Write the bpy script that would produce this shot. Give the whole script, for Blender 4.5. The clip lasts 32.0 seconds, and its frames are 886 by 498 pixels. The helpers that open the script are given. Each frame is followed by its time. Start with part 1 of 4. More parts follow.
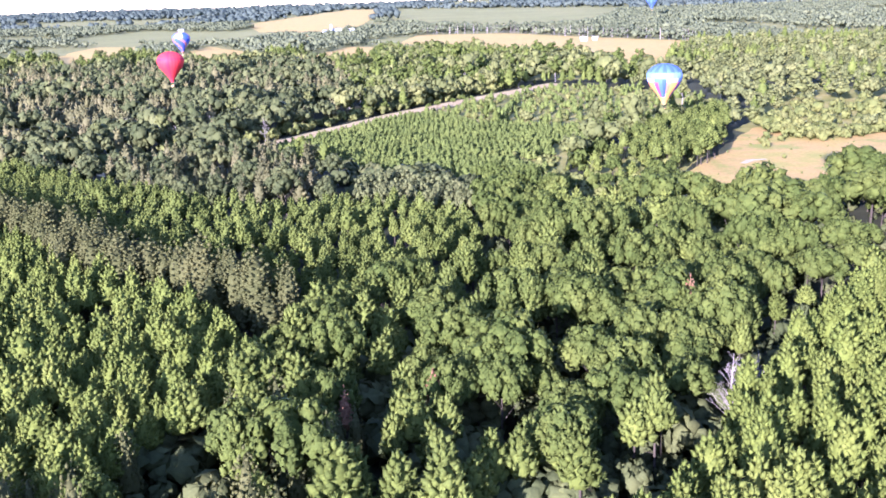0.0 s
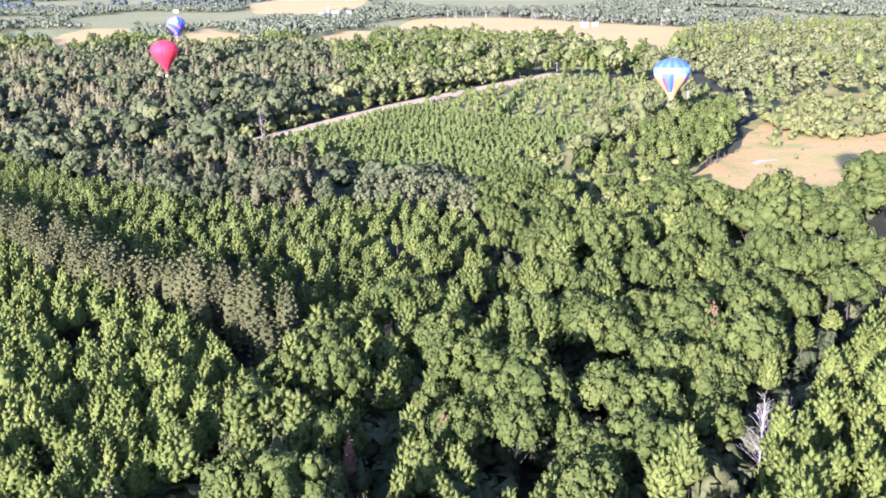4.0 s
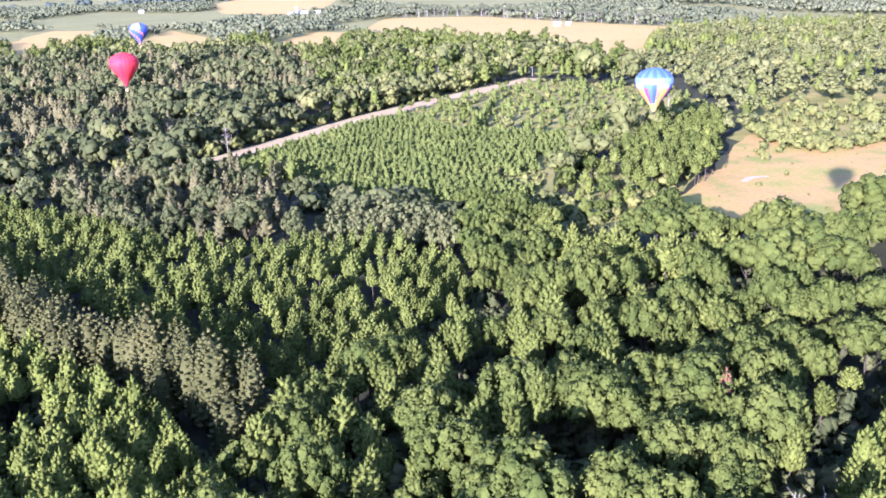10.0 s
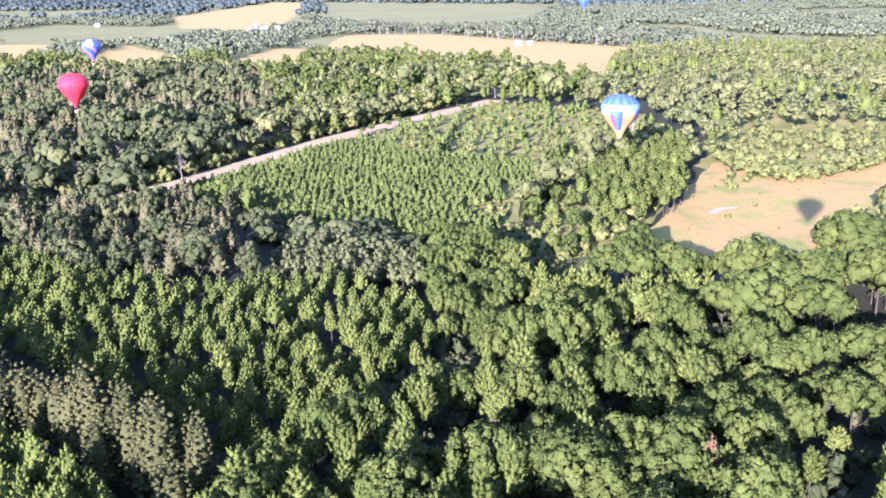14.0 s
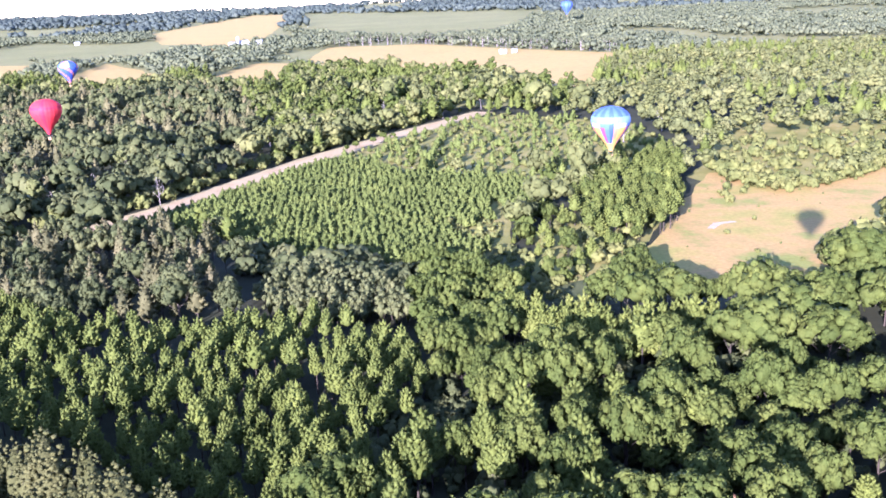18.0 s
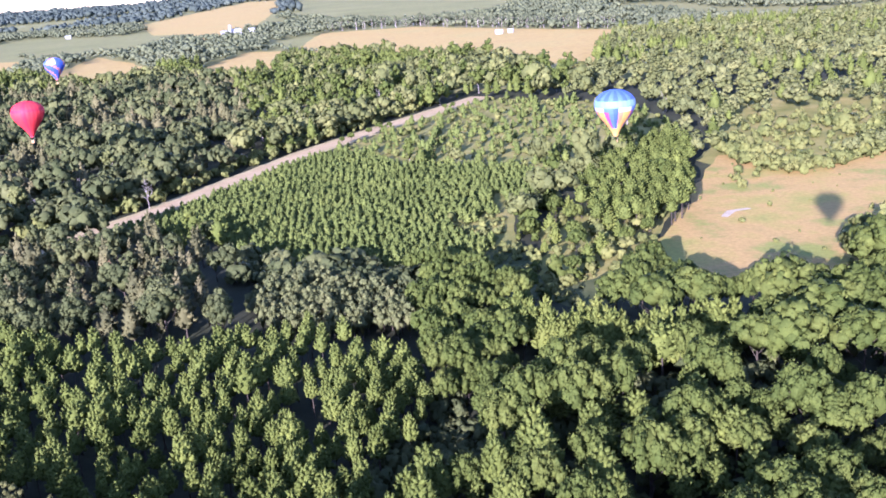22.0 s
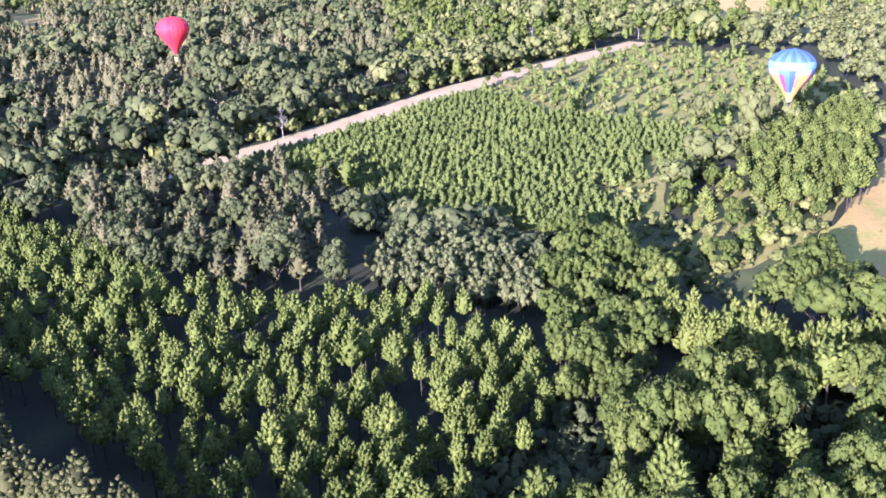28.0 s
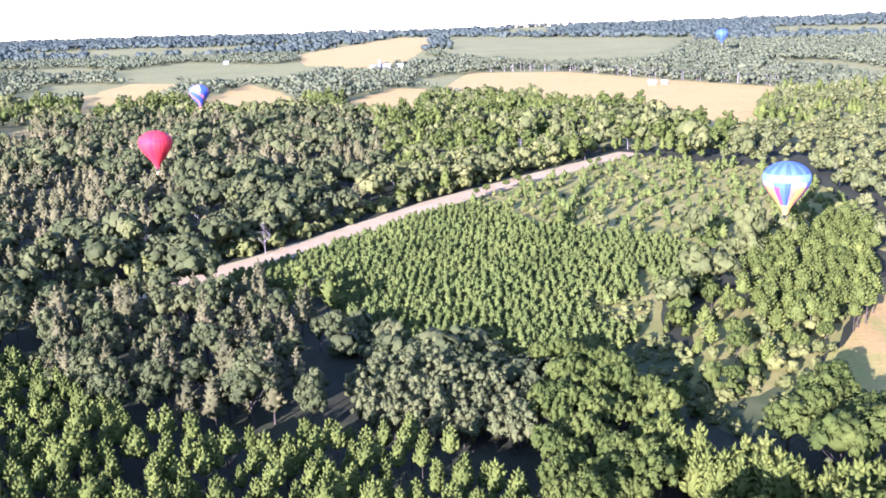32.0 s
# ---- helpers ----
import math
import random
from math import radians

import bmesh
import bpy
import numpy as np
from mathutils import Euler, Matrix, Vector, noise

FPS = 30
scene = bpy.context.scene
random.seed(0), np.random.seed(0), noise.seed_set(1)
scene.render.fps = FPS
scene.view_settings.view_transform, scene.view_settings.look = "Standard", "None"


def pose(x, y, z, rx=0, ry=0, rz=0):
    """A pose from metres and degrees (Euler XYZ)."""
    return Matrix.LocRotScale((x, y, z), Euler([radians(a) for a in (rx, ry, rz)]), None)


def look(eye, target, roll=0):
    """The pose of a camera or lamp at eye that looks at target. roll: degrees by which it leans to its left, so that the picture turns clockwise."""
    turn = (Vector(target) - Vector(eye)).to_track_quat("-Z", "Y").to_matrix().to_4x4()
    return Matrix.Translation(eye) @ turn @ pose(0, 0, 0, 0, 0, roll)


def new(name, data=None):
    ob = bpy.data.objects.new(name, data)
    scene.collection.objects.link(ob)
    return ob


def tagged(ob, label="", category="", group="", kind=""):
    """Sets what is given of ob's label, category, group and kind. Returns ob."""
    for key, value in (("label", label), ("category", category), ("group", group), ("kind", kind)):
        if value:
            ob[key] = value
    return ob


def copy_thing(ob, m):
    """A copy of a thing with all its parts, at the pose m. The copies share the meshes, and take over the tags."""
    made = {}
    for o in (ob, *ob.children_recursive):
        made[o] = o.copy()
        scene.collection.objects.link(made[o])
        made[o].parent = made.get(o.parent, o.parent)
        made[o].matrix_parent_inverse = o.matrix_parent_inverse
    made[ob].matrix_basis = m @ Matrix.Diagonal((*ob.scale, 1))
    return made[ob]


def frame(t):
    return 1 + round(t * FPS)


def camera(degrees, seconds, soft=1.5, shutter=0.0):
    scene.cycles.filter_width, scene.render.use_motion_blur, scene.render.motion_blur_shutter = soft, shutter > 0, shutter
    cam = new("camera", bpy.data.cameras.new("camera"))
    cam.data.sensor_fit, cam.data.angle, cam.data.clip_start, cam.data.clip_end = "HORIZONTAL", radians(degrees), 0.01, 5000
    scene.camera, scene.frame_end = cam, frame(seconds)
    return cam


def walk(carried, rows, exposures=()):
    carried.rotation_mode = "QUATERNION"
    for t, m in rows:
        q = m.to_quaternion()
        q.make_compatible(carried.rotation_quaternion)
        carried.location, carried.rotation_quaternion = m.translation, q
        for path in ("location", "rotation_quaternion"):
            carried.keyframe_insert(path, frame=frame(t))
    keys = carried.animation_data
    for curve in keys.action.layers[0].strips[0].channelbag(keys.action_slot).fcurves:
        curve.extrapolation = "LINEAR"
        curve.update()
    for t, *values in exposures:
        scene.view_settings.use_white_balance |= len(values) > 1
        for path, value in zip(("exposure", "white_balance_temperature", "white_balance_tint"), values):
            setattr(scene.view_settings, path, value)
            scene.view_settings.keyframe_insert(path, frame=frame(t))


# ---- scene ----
# ---------------------------------------------------------------- camera
cam = camera(49.5, 32.0, soft=1.75)
# seconds, x, y, z, turn to the left, pitch, roll (degrees)
FLIGHT = [
    (0, 6.26, -59.74, 65.13, 5.056, -15.060, -2.156),
    (0.5, 5.85, -58.38, 65.67, 4.960, -15.069, -1.767),
    (1, 5.43, -57.01, 66.22, 4.880, -15.021, -1.443),
    (1.5, 5.03, -55.64, 66.76, 4.831, -15.014, -1.188),
    (2, 4.63, -54.26, 67.30, 4.803, -15.089, -1.115),
    (2.5, 4.24, -52.88, 67.83, 4.786, -15.238, -1.133),
    (3, 3.86, -51.49, 68.36, 4.773, -15.497, -1.235),
    (3.5, 3.50, -50.09, 68.89, 4.771, -15.810, -1.462),
    (5.5, 2.42, -44.13, 70.83, 4.727, -16.898, -2.069),
    (6, 2.22, -42.51, 71.30, 4.643, -16.889, -2.136),
    (6.5, 2.04, -40.87, 71.76, 4.543, -16.732, -2.010),
    (7, 1.86, -39.21, 72.22, 4.425, -16.557, -2.002),
    (7.5, 1.68, -37.56, 72.67, 4.267, -16.369, -1.969),
    (8, 1.51, -35.90, 73.10, 4.072, -16.210, -1.932),
    (8.5, 1.33, -34.25, 73.53, 3.840, -16.164, -1.889),
    (9, 1.15, -32.62, 73.95, 3.617, -16.258, -1.842),
    (9.5, 0.96, -30.99, 74.35, 3.401, -16.376, -2.034),
    (10, 0.78, -29.38, 74.75, 3.162, -16.516, -2.087),
    (10.5, 0.59, -27.79, 75.13, 2.925, -16.646, -2.153),
    (11, 0.42, -26.22, 75.50, 2.712, -16.749, -2.166),
    (11.5, 0.25, -24.67, 75.85, 2.456, -16.856, -2.111),
    (12, 0.10, -23.14, 76.18, 2.181, -16.781, -2.086),
    (12.5, -0.03, -21.63, 76.50, 1.829, -16.485, -1.897),
    (13, -0.15, -20.13, 76.81, 1.454, -16.174, -1.709),
    (13.5, -0.26, -18.64, 77.10, 1.045, -15.888, -1.461),
    (14, -0.35, -17.15, 77.39, 0.663, -15.715, -1.307),
    (14.5, -0.44, -15.65, 77.67, 0.307, -15.636, -1.266),
    (16.5, -0.49, -9.33, 78.64, -0.229, -15.743, -1.927),
    (17, -0.41, -7.52, 78.92, -0.091, -15.658, -2.112),
    (17.5, -0.31, -5.68, 79.20, -0.023, -15.527, -2.472),
    (18, -0.21, -3.81, 79.48, 0.003, -15.311, -2.800),
    (18.5, -0.10, -1.91, 79.75, 0.054, -15.084, -3.103),
    (19, 0.00, 0.00, 80.00, 0.000, -14.942, -2.855),
    (19.5, 0.09, 1.92, 80.22, 0.141, -14.695, -3.539),
    (20, 0.17, 3.83, 80.41, 0.124, -14.528, -3.664),
    (20.5, 0.23, 5.75, 80.56, 0.006, -14.720, -4.184),
    (21, 0.28, 7.66, 80.69, -0.161, -15.325, -4.540),
    (21.5, 0.32, 9.57, 80.79, -0.380, -15.961, -4.574),
    (22, 0.33, 11.47, 80.88, 0.206, -16.436, -4.723),
    (22.5, 0.34, 13.38, 80.95, 1.872, -16.741, -4.996),
    (23, 0.33, 15.27, 81.01, 4.421, -16.973, -5.952),
    (23.5, 0.32, 17.17, 81.07, 7.321, -17.197, -5.422),
    (24, 0.30, 19.06, 81.13, 10.202, -17.443, -5.153),
    (24.5, 0.28, 20.94, 81.18, 11.671, -17.752, -4.311),
    (25, 0.26, 22.81, 81.23, 11.008, -18.257, -2.158),
    (25.5, 0.24, 24.68, 81.27, 9.124, -18.536, -1.746),
    (27.5, 0.19, 31.89, 81.33, 8.186, -19.826, -1.845),
    (28, 0.15, 33.63, 81.36, 8.942, -19.893, -1.866),
    (28.5, 0.10, 35.36, 81.39, 9.532, -19.878, -2.331),
    (29, 0.04, 37.09, 81.42, 9.752, -19.485, -2.321),
    (29.5, -0.03, 38.81, 81.46, 9.459, -18.622, -2.430),
    (30, -0.10, 40.52, 81.50, 9.163, -17.582, -2.412),
    (30.5, -0.18, 42.23, 81.53, 8.845, -16.469, -2.404),
    (31, -0.26, 43.94, 81.57, 8.544, -15.342, -2.380),
    (31.5, -0.35, 45.64, 81.60, 8.346, -14.236, -2.414),
    (32, -0.44, 47.34, 81.63, 8.204, -13.674, -1.983),
]


def flight_pose(x, y, z, yaw, pitch, roll):
    a, b = radians(yaw), radians(pitch)
    ahead = Vector((-math.sin(a) * math.cos(b), math.cos(a) * math.cos(b), math.sin(b)))
    return look((x, y, z), Vector((x, y, z)) + ahead * 100, roll)


walk(cam, [(t, flight_pose(*p)) for t, *p in FLIGHT], [
    (0.0, 2.84, 5200, 48), (19.0, 2.82, 5200, 48), (20.0, 2.68, 5200, 48), (22.0, 2.54, 5200, 48), (24.0, 2.54, 5200, 48),
    (25.0, 2.81, 5200, 48), (32.0, 2.84, 5200, 48)])

# ---------------------------------------------------------------- light
SUN_EL, SUN_AZ = 15.0, 201.2  # degrees; azimuth clockwise from +y
world = bpy.data.worlds.new("world")
scene.world = world
world.use_nodes = True
wn = world.node_tree.nodes
sky = wn.new("ShaderNodeTexSky")
sky.sky_type = "NISHITA"
sky.sun_disc = False
sky.sun_elevation = radians(SUN_EL)
sky.sun_rotation = radians(SUN_AZ)
sky.air_density, sky.dust_density, sky.ozone_density = 1.0, 0.15, 1.5
world.node_tree.links.new(sky.outputs[0], wn["Background"].inputs[0])
wn["Background"].inputs[1].default_value = 0.1

lamp = bpy.data.lights.new("sun", "SUN")
lamp.energy, lamp.angle, lamp.color = 4.7, radians(0.45), (1.0, 0.94, 0.78)
sun = new("sun", lamp)
sa, se = radians(SUN_AZ), radians(SUN_EL)
to_sun = Vector((math.sin(sa) * math.cos(se), math.cos(sa) * math.cos(se), math.sin(se)))
sun.matrix_world = look(to_sun * 300, (0, 0, 0))

# ---------------------------------------------------------------- materials


def material(name, rough=0.8, spec=0.2):
    m = bpy.data.materials.new(name)
    m.use_nodes = True
    b = m.node_tree.nodes["Principled BSDF"]
    b.inputs["Roughness"].default_value = rough
    b.inputs["Specular IOR Level"].default_value = spec
    return m, m.node_tree.nodes, m.node_tree.links, b


def ramp(nodes, stops):
    r = nodes.new("ShaderNodeValToRGB")
    e = r.color_ramp.elements
    while len(e) < len(stops):
        e.new(0.5)
    for el, (p, c) in zip(e, stops):
        el.position, el.color = p, (*c, 1)
    return r


def noise_node(nodes, links, scale, detail=3.0, rough=0.55):
    g = nodes.new("ShaderNodeNewGeometry")
    n = nodes.new("ShaderNodeTexNoise")
    n.inputs["Scale"].default_value = scale
    n.inputs["Detail"].default_value = detail
    n.inputs["Roughness"].default_value = rough
    links.new(g.outputs["Position"], n.inputs["Vector"])
    return n, g


def mixed(nodes, links, a, b, fac, mode="MIX"):
    m = nodes.new("ShaderNodeMix")
    m.data_type, m.blend_type = "RGBA", mode
    for socket, value in ((m.inputs["A"], a), (m.inputs["B"], b), (m.inputs["Factor"], fac)):
        if isinstance(value, (int, float)):
            socket.default_value = value
        elif isinstance(value, tuple):
            socket.default_value = (*value, 1)
        else:
            links.new(value, socket)
    return m.outputs["Result"]


def foliage(name, dark, mid, light, scale=0.11, glow_through=0.2, leafy=2.6):
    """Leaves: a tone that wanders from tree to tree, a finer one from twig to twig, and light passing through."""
    m, n, l, b = material(name, 0.75, 0.05)
    broad, g = noise_node(n, l, scale, 2.0)
    tone = ramp(n, [(0.3, dark), (0.5, mid), (0.72, light)])
    l.new(broad.outputs["Fac"], tone.inputs["Fac"])
    twig = ramp(n, [(0.0, (0.78, 0.8, 0.75)), (0.5, (0.97, 0.97, 0.97)), (1.0, (1.2, 1.17, 1.05))])
    l.new(g.outputs["Random Per Island"], twig.inputs["Fac"])
    colour = mixed(n, l, tone.outputs["Color"], twig.outputs["Color"], 0.75, "MULTIPLY")
    fine, _ = noise_node(n, l, leafy, 4.0, 0.7)
    mottle = ramp(n, [(0.32, (0.8, 0.8, 0.74)), (0.68, (1.2, 1.17, 1.0))])
    l.new(fine.outputs["Fac"], mottle.inputs["Fac"])
    colour = mixed(n, l, colour, mottle.outputs["Color"], 0.8, "MULTIPLY")
    bump = n.new("ShaderNodeBump")
    bump.inputs["Strength"].default_value, bump.inputs["Distance"].default_value = 0.4, 0.8 / leafy
    l.new(fine.outputs["Fac"], bump.inputs["Height"])
    l.new(bump.outputs[0], b.inputs["Normal"])
    l.new(colour, b.inputs["Base Color"])
    t = n.new("ShaderNodeBsdfTranslucent")
    l.new(colour, t.inputs["Color"])
    mix = n.new("ShaderNodeMixShader")
    mix.inputs[0].default_value = glow_through
    l.new(b.outputs[0], mix.inputs[1])
    l.new(t.outputs[0], mix.inputs[2])
    l.new(mix.outputs[0], n["Material Output"].inputs["Surface"])
    return m


def earthy(name, stops, scale, fine, rough=0.95, bump=0.3, dist=0.2):
    """Ground: patches, finer mottling and a little relief."""
    m, n, l, b = material(name, rough, 0.1)
    big, _ = noise_node(n, l, scale, 6.0, 0.6)
    r = ramp(n, stops)
    l.new(big.outputs["Fac"], r.inputs["Fac"])
    small, _ = noise_node(n, l, fine, 5.0, 0.65)
    grain = ramp(n, [(0.25, (0.7, 0.7, 0.7)), (0.75, (1.15, 1.15, 1.15))])
    l.new(small.outputs["Fac"], grain.inputs["Fac"])
    l.new(mixed(n, l, r.outputs["Color"], grain.outputs["Color"], 0.8, "MULTIPLY"), b.inputs["Base Color"])
    bm = n.new("ShaderNodeBump")
    bm.inputs["Strength"].default_value, bm.inputs["Distance"].default_value = bump, dist
    l.new(small.outputs["Fac"], bm.inputs["Height"])
    l.new(bm.outputs[0], b.inputs["Normal"])
    return m


def plain(name, colour, rough=0.7, metal=0.0, spread=0.12, scale=3.0):
    m, n, l, b = material(name, rough, 0.3)
    b.inputs["Metallic"].default_value = metal
    no, _ = noise_node(n, l, scale, 4.0)
    lo, hi = (tuple(c * k for c in colour) for k in (1 - spread, 1 + spread))
    r = ramp(n, [(0.3, lo), (0.7, hi)])
    l.new(no.outputs["Fac"], r.inputs["Fac"])
    l.new(r.outputs["Color"], b.inputs["Base Color"])
    return m


M_PINE = foliage("pine_needles", (0.055, 0.071, 0.017), (0.077, 0.097, 0.025), (0.102, 0.123, 0.031))
M_LIGHT = foliage("young_pine_needles", (0.072, 0.090, 0.021), (0.088, 0.111, 0.026), (0.107, 0.124, 0.031))
M_OAK = foliage("oak_leaves", (0.042, 0.059, 0.015), (0.058, 0.076, 0.019), (0.081, 0.097, 0.025))
M_SPRUCE = foliage("spruce_needles", (0.054, 0.059, 0.023), (0.068, 0.072, 0.029), (0.089, 0.089, 0.037))
M_POPLAR = foliage("poplar_leaves", (0.079, 0.100, 0.025), (0.100, 0.121, 0.030), (0.119, 0.135, 0.035))
M_GREY = foliage("aspen_leaves", (0.066, 0.078, 0.035), (0.087, 0.097, 0.043), (0.107, 0.113, 0.052))
M_SHRUB = foliage("shrub_leaves", (0.075, 0.090, 0.030), (0.103, 0.113, 0.038), (0.131, 0.134, 0.047))
M_YOUNG = foliage("sapling_needles", (0.063, 0.082, 0.023), (0.080, 0.103, 0.029), (0.099, 0.120, 0.033), 0.05)
M_WOOD = foliage("mixed_wood_leaves", (0.063, 0.073, 0.029), (0.091, 0.102, 0.038), (0.131, 0.135, 0.053), 0.05)
# far and horizon leaves: haze put into the colour, greyer and bluer with distance
M_FAR_HAZE = foliage("far_hazed_leaves", (0.058, 0.069, 0.042), (0.075, 0.087, 0.052), (0.093, 0.103, 0.061), 0.012, 0.1, 0.35)
M_RIM_HAZE = foliage("horizon_hazed_leaves", (0.040, 0.054, 0.050), (0.048, 0.063, 0.058), (0.058, 0.074, 0.066), 0.006, 0.1, 0.2)
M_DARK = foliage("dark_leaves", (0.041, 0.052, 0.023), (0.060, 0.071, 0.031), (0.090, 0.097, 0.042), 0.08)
M_DARKFIR = foliage("dark_needles", (0.058, 0.060, 0.030), (0.090, 0.088, 0.043), (0.124, 0.112, 0.061), 0.08)
M_PALEWOOD = foliage("pale_scrub_leaves", (0.077, 0.089, 0.036), (0.098, 0.109, 0.045), (0.127, 0.132, 0.054), 0.03)
M_RUST = foliage("dry_rust_needles", (0.128, 0.068, 0.045), (0.160, 0.088, 0.056), (0.192, 0.116, 0.071), 0.3)
M_BARK = earthy("bark", [(0.3, (0.033, 0.027, 0.021)), (0.7, (0.066, 0.054, 0.042))], 1.5, 6.0)
M_PALEBARK = earthy("pale_bark", [(0.3, (0.15, 0.125, 0.115)), (0.7, (0.25, 0.22, 0.205))], 1.2, 5.0)
# near-black slot, crown shade put into the colour; no face uses it now
M_CROWN_SHADE = earthy("crown_shade", [(0.3, (0.018, 0.021, 0.010)), (0.7, (0.034, 0.037, 0.018))], 0.8, 5.0)
# floor near black, shade of the gaps between trees put into the colour
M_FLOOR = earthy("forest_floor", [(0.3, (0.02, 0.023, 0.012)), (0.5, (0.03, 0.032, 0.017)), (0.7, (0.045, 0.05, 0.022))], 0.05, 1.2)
M_GRASS = earthy("rough_grass", [(0.3, (0.119, 0.129, 0.032)), (0.5, (0.182, 0.168, 0.046)), (0.7, (0.256, 0.213, 0.070))], 0.06, 1.5)
# darker than M_GRASS: the glade's shade is put into its colour
M_SHADY = earthy("shade_green_grass", [(0.3, (0.040, 0.052, 0.018)), (0.5, (0.058, 0.068, 0.024)), (0.7, (0.09, 0.094, 0.034))], 0.08, 1.5)
M_FIELD = earthy("dry_meadow", [(0.36, (0.219, 0.202, 0.049)), (0.43, (0.271, 0.215, 0.059)), (0.50, (0.323, 0.215, 0.074)), (0.55, (0.290, 0.202, 0.068)), (0.61, (0.187, 0.194, 0.045))], 0.028, 0.7)
M_HAY = earthy("cut_hay_field", [(0.3, (0.304, 0.212, 0.069)), (0.5, (0.331, 0.234, 0.074)), (0.7, (0.296, 0.237, 0.077))], 0.012, 0.15)
M_CROP = earthy("green_crop", [(0.3, (0.138, 0.140, 0.046)), (0.6, (0.182, 0.172, 0.060))], 0.006, 0.1)
M_GRAVEL = earthy("sand_gravel", [(0.3, (0.286, 0.209, 0.109)), (0.6, (0.350, 0.267, 0.146))], 0.08, 1.5)
M_VERGE = earthy("dry_verge", [(0.3, (0.24, 0.20, 0.09)), (0.7, (0.36, 0.29, 0.15))], 0.1, 1.2)
M_SAND = earthy("bare_sand", [(0.3, (0.312, 0.251, 0.170)), (0.7, (0.374, 0.319, 0.231))], 0.3, 1.5)

# ---------------------------------------------------------------- plan helpers
RISE = 0.0035


def ground_z(x, y):
    """Flat near by, a slow rise towards the horizon."""
    return np.maximum(0.0, (np.asarray(y) - 1250.0) * RISE)


def inside(poly, x, y):
    x, y = np.asarray(x, float), np.asarray(y, float)
    odd = np.zeros(x.shape, bool)
    px, py = np.array(poly, float).T
    for x0, y0, x1, y1 in zip(px, py, np.roll(px, -1), np.roll(py, -1)):
        if y0 != y1:
            odd ^= ((y0 > y) != (y1 > y)) & (x < (x1 - x0) * (y - y0) / (y1 - y0) + x0)
    return odd


def off_line(line, x, y):
    """Distance from a polyline."""
    best = np.full(np.shape(x), 1e9)
    for (x0, y0), (x1, y1) in zip(line, line[1:]):
        dx, dy = x1 - x0, y1 - y0
        s = np.clip(((x - x0) * dx + (y - y0) * dy) / (dx * dx + dy * dy), 0, 1)
        best = np.minimum(best, np.hypot(x - x0 - s * dx, y - y0 - s * dy))
    return best


def mesh_from(name, verts, tris, mats, index=None, smooth=False):
    me = bpy.data.meshes.new(name)
    verts, tris = np.asarray(verts, np.float32), np.asarray(tris, np.int32)
    if tris.shape[1] == 4:
        tris, index = tris[:, :3], tris[:, 3] if index is None else index
    me.vertices.add(len(verts))
    me.vertices.foreach_set("co", verts.ravel())
    me.loops.add(3 * len(tris))
    me.loops.foreach_set("vertex_index", tris.ravel())
    me.polygons.add(len(tris))
    me.polygons.foreach_set("loop_start", np.arange(0, 3 * len(tris), 3, dtype=np.int32))
    for m in mats:
        me.materials.append(m)
    if index is not None:
        me.polygons.foreach_set("material_index", np.asarray(index, np.int32))
    me.polygons.foreach_set("use_smooth", np.full(len(tris), smooth))
    me.update(calc_edges=True)
    return me


def bm_mesh(name, bm, mats, smooth=False):
    me = bpy.data.meshes.new(name)
    bm.to_mesh(me)
    bm.free()
    for m in mats:
        me.materials.append(m)
    me.polygons.foreach_set("use_smooth", np.full(len(me.polygons), smooth))
    return me


def part(name, bm, mat, parent, label="", smooth=False):
    ob = new(name, bm_mesh(name, bm, mat if isinstance(mat, list) else [mat], smooth))
    ob.parent = parent
    return tagged(ob, label)


# ---------------------------------------------------------------- plan
ROAD = [(-158, 297), (-144, 315), (-127.5, 332), (-110, 362), (-91, 403), (-63.7, 463), (-26.4, 526), (19.4, 598), (30, 615)]
LANE = [(-11, 142), (-4, 155), (1, 168)], [(12, 262), (17, 280), (20, 300), (21, 322), (20, 346)]
GLADE = [(5, 264), (14, 282), (21, 287), (28, 274), (23, 257), (31, 243), (44, 255), (52, 247), (42, 230), (30, 226), (24, 235), (13, 233), (7, 249)]
HOLLOW = [(-68, 264), (-54, 266), (-47, 248), (-62, 242)]
NOTCH = [(-3, 321), (4, 319), (8, 308), (14, 320), (21, 318), (21, 298), (15, 286), (6, 296)]
LANE_R = [(60, 118), (51.7, 105.6), (37, 74.5), (20, 51), (6, 28)]
FIELD = [(48, 252), (66, 285), (80, 315), (97, 357), (110, 385), (124, 384), (119, 360), (128, 345), (153, 358), (200, 396),
         (340, 430), (340, 262), (122, 240), (84, 228), (50, 232)]
YOUNG = [(-114, 337), (-98, 364), (-82, 398), (-66, 434), (-50, 455), (-34, 440), (-14, 413), (30, 394), (42, 370), (42, 340), (24, 325), (17, 286), (13, 262),
         (-14, 268), (-37, 270), (-61, 293), (-78, 318)]
PINES = [(-230, 320), (-160, 267), (-118, 236), (-100, 222), (-83, 211), (-56, 205), (-44, 212), (-24, 207), (-8, 192), (0, 165),
         (-12, 137), (-17, 125), (-30, 117), (-62, 143), (-120, 187), (-230, 258)]
STRIP = [(-190, 226), (-122, 174), (-74, 129)], [(-69, 133), (-53, 121), (-38, 108)]
PINES_S = [(-122, 166), (-79, 125), (-60, 112), (-40, 100), (-34, 80), (-50, 40), (-90, 40), (-160, 190)]
LIGHT = [(91, 142), (70, 120), (43, 79), (27, 49), (13, 26), (60, 26), (120, 120), (120, 160)]
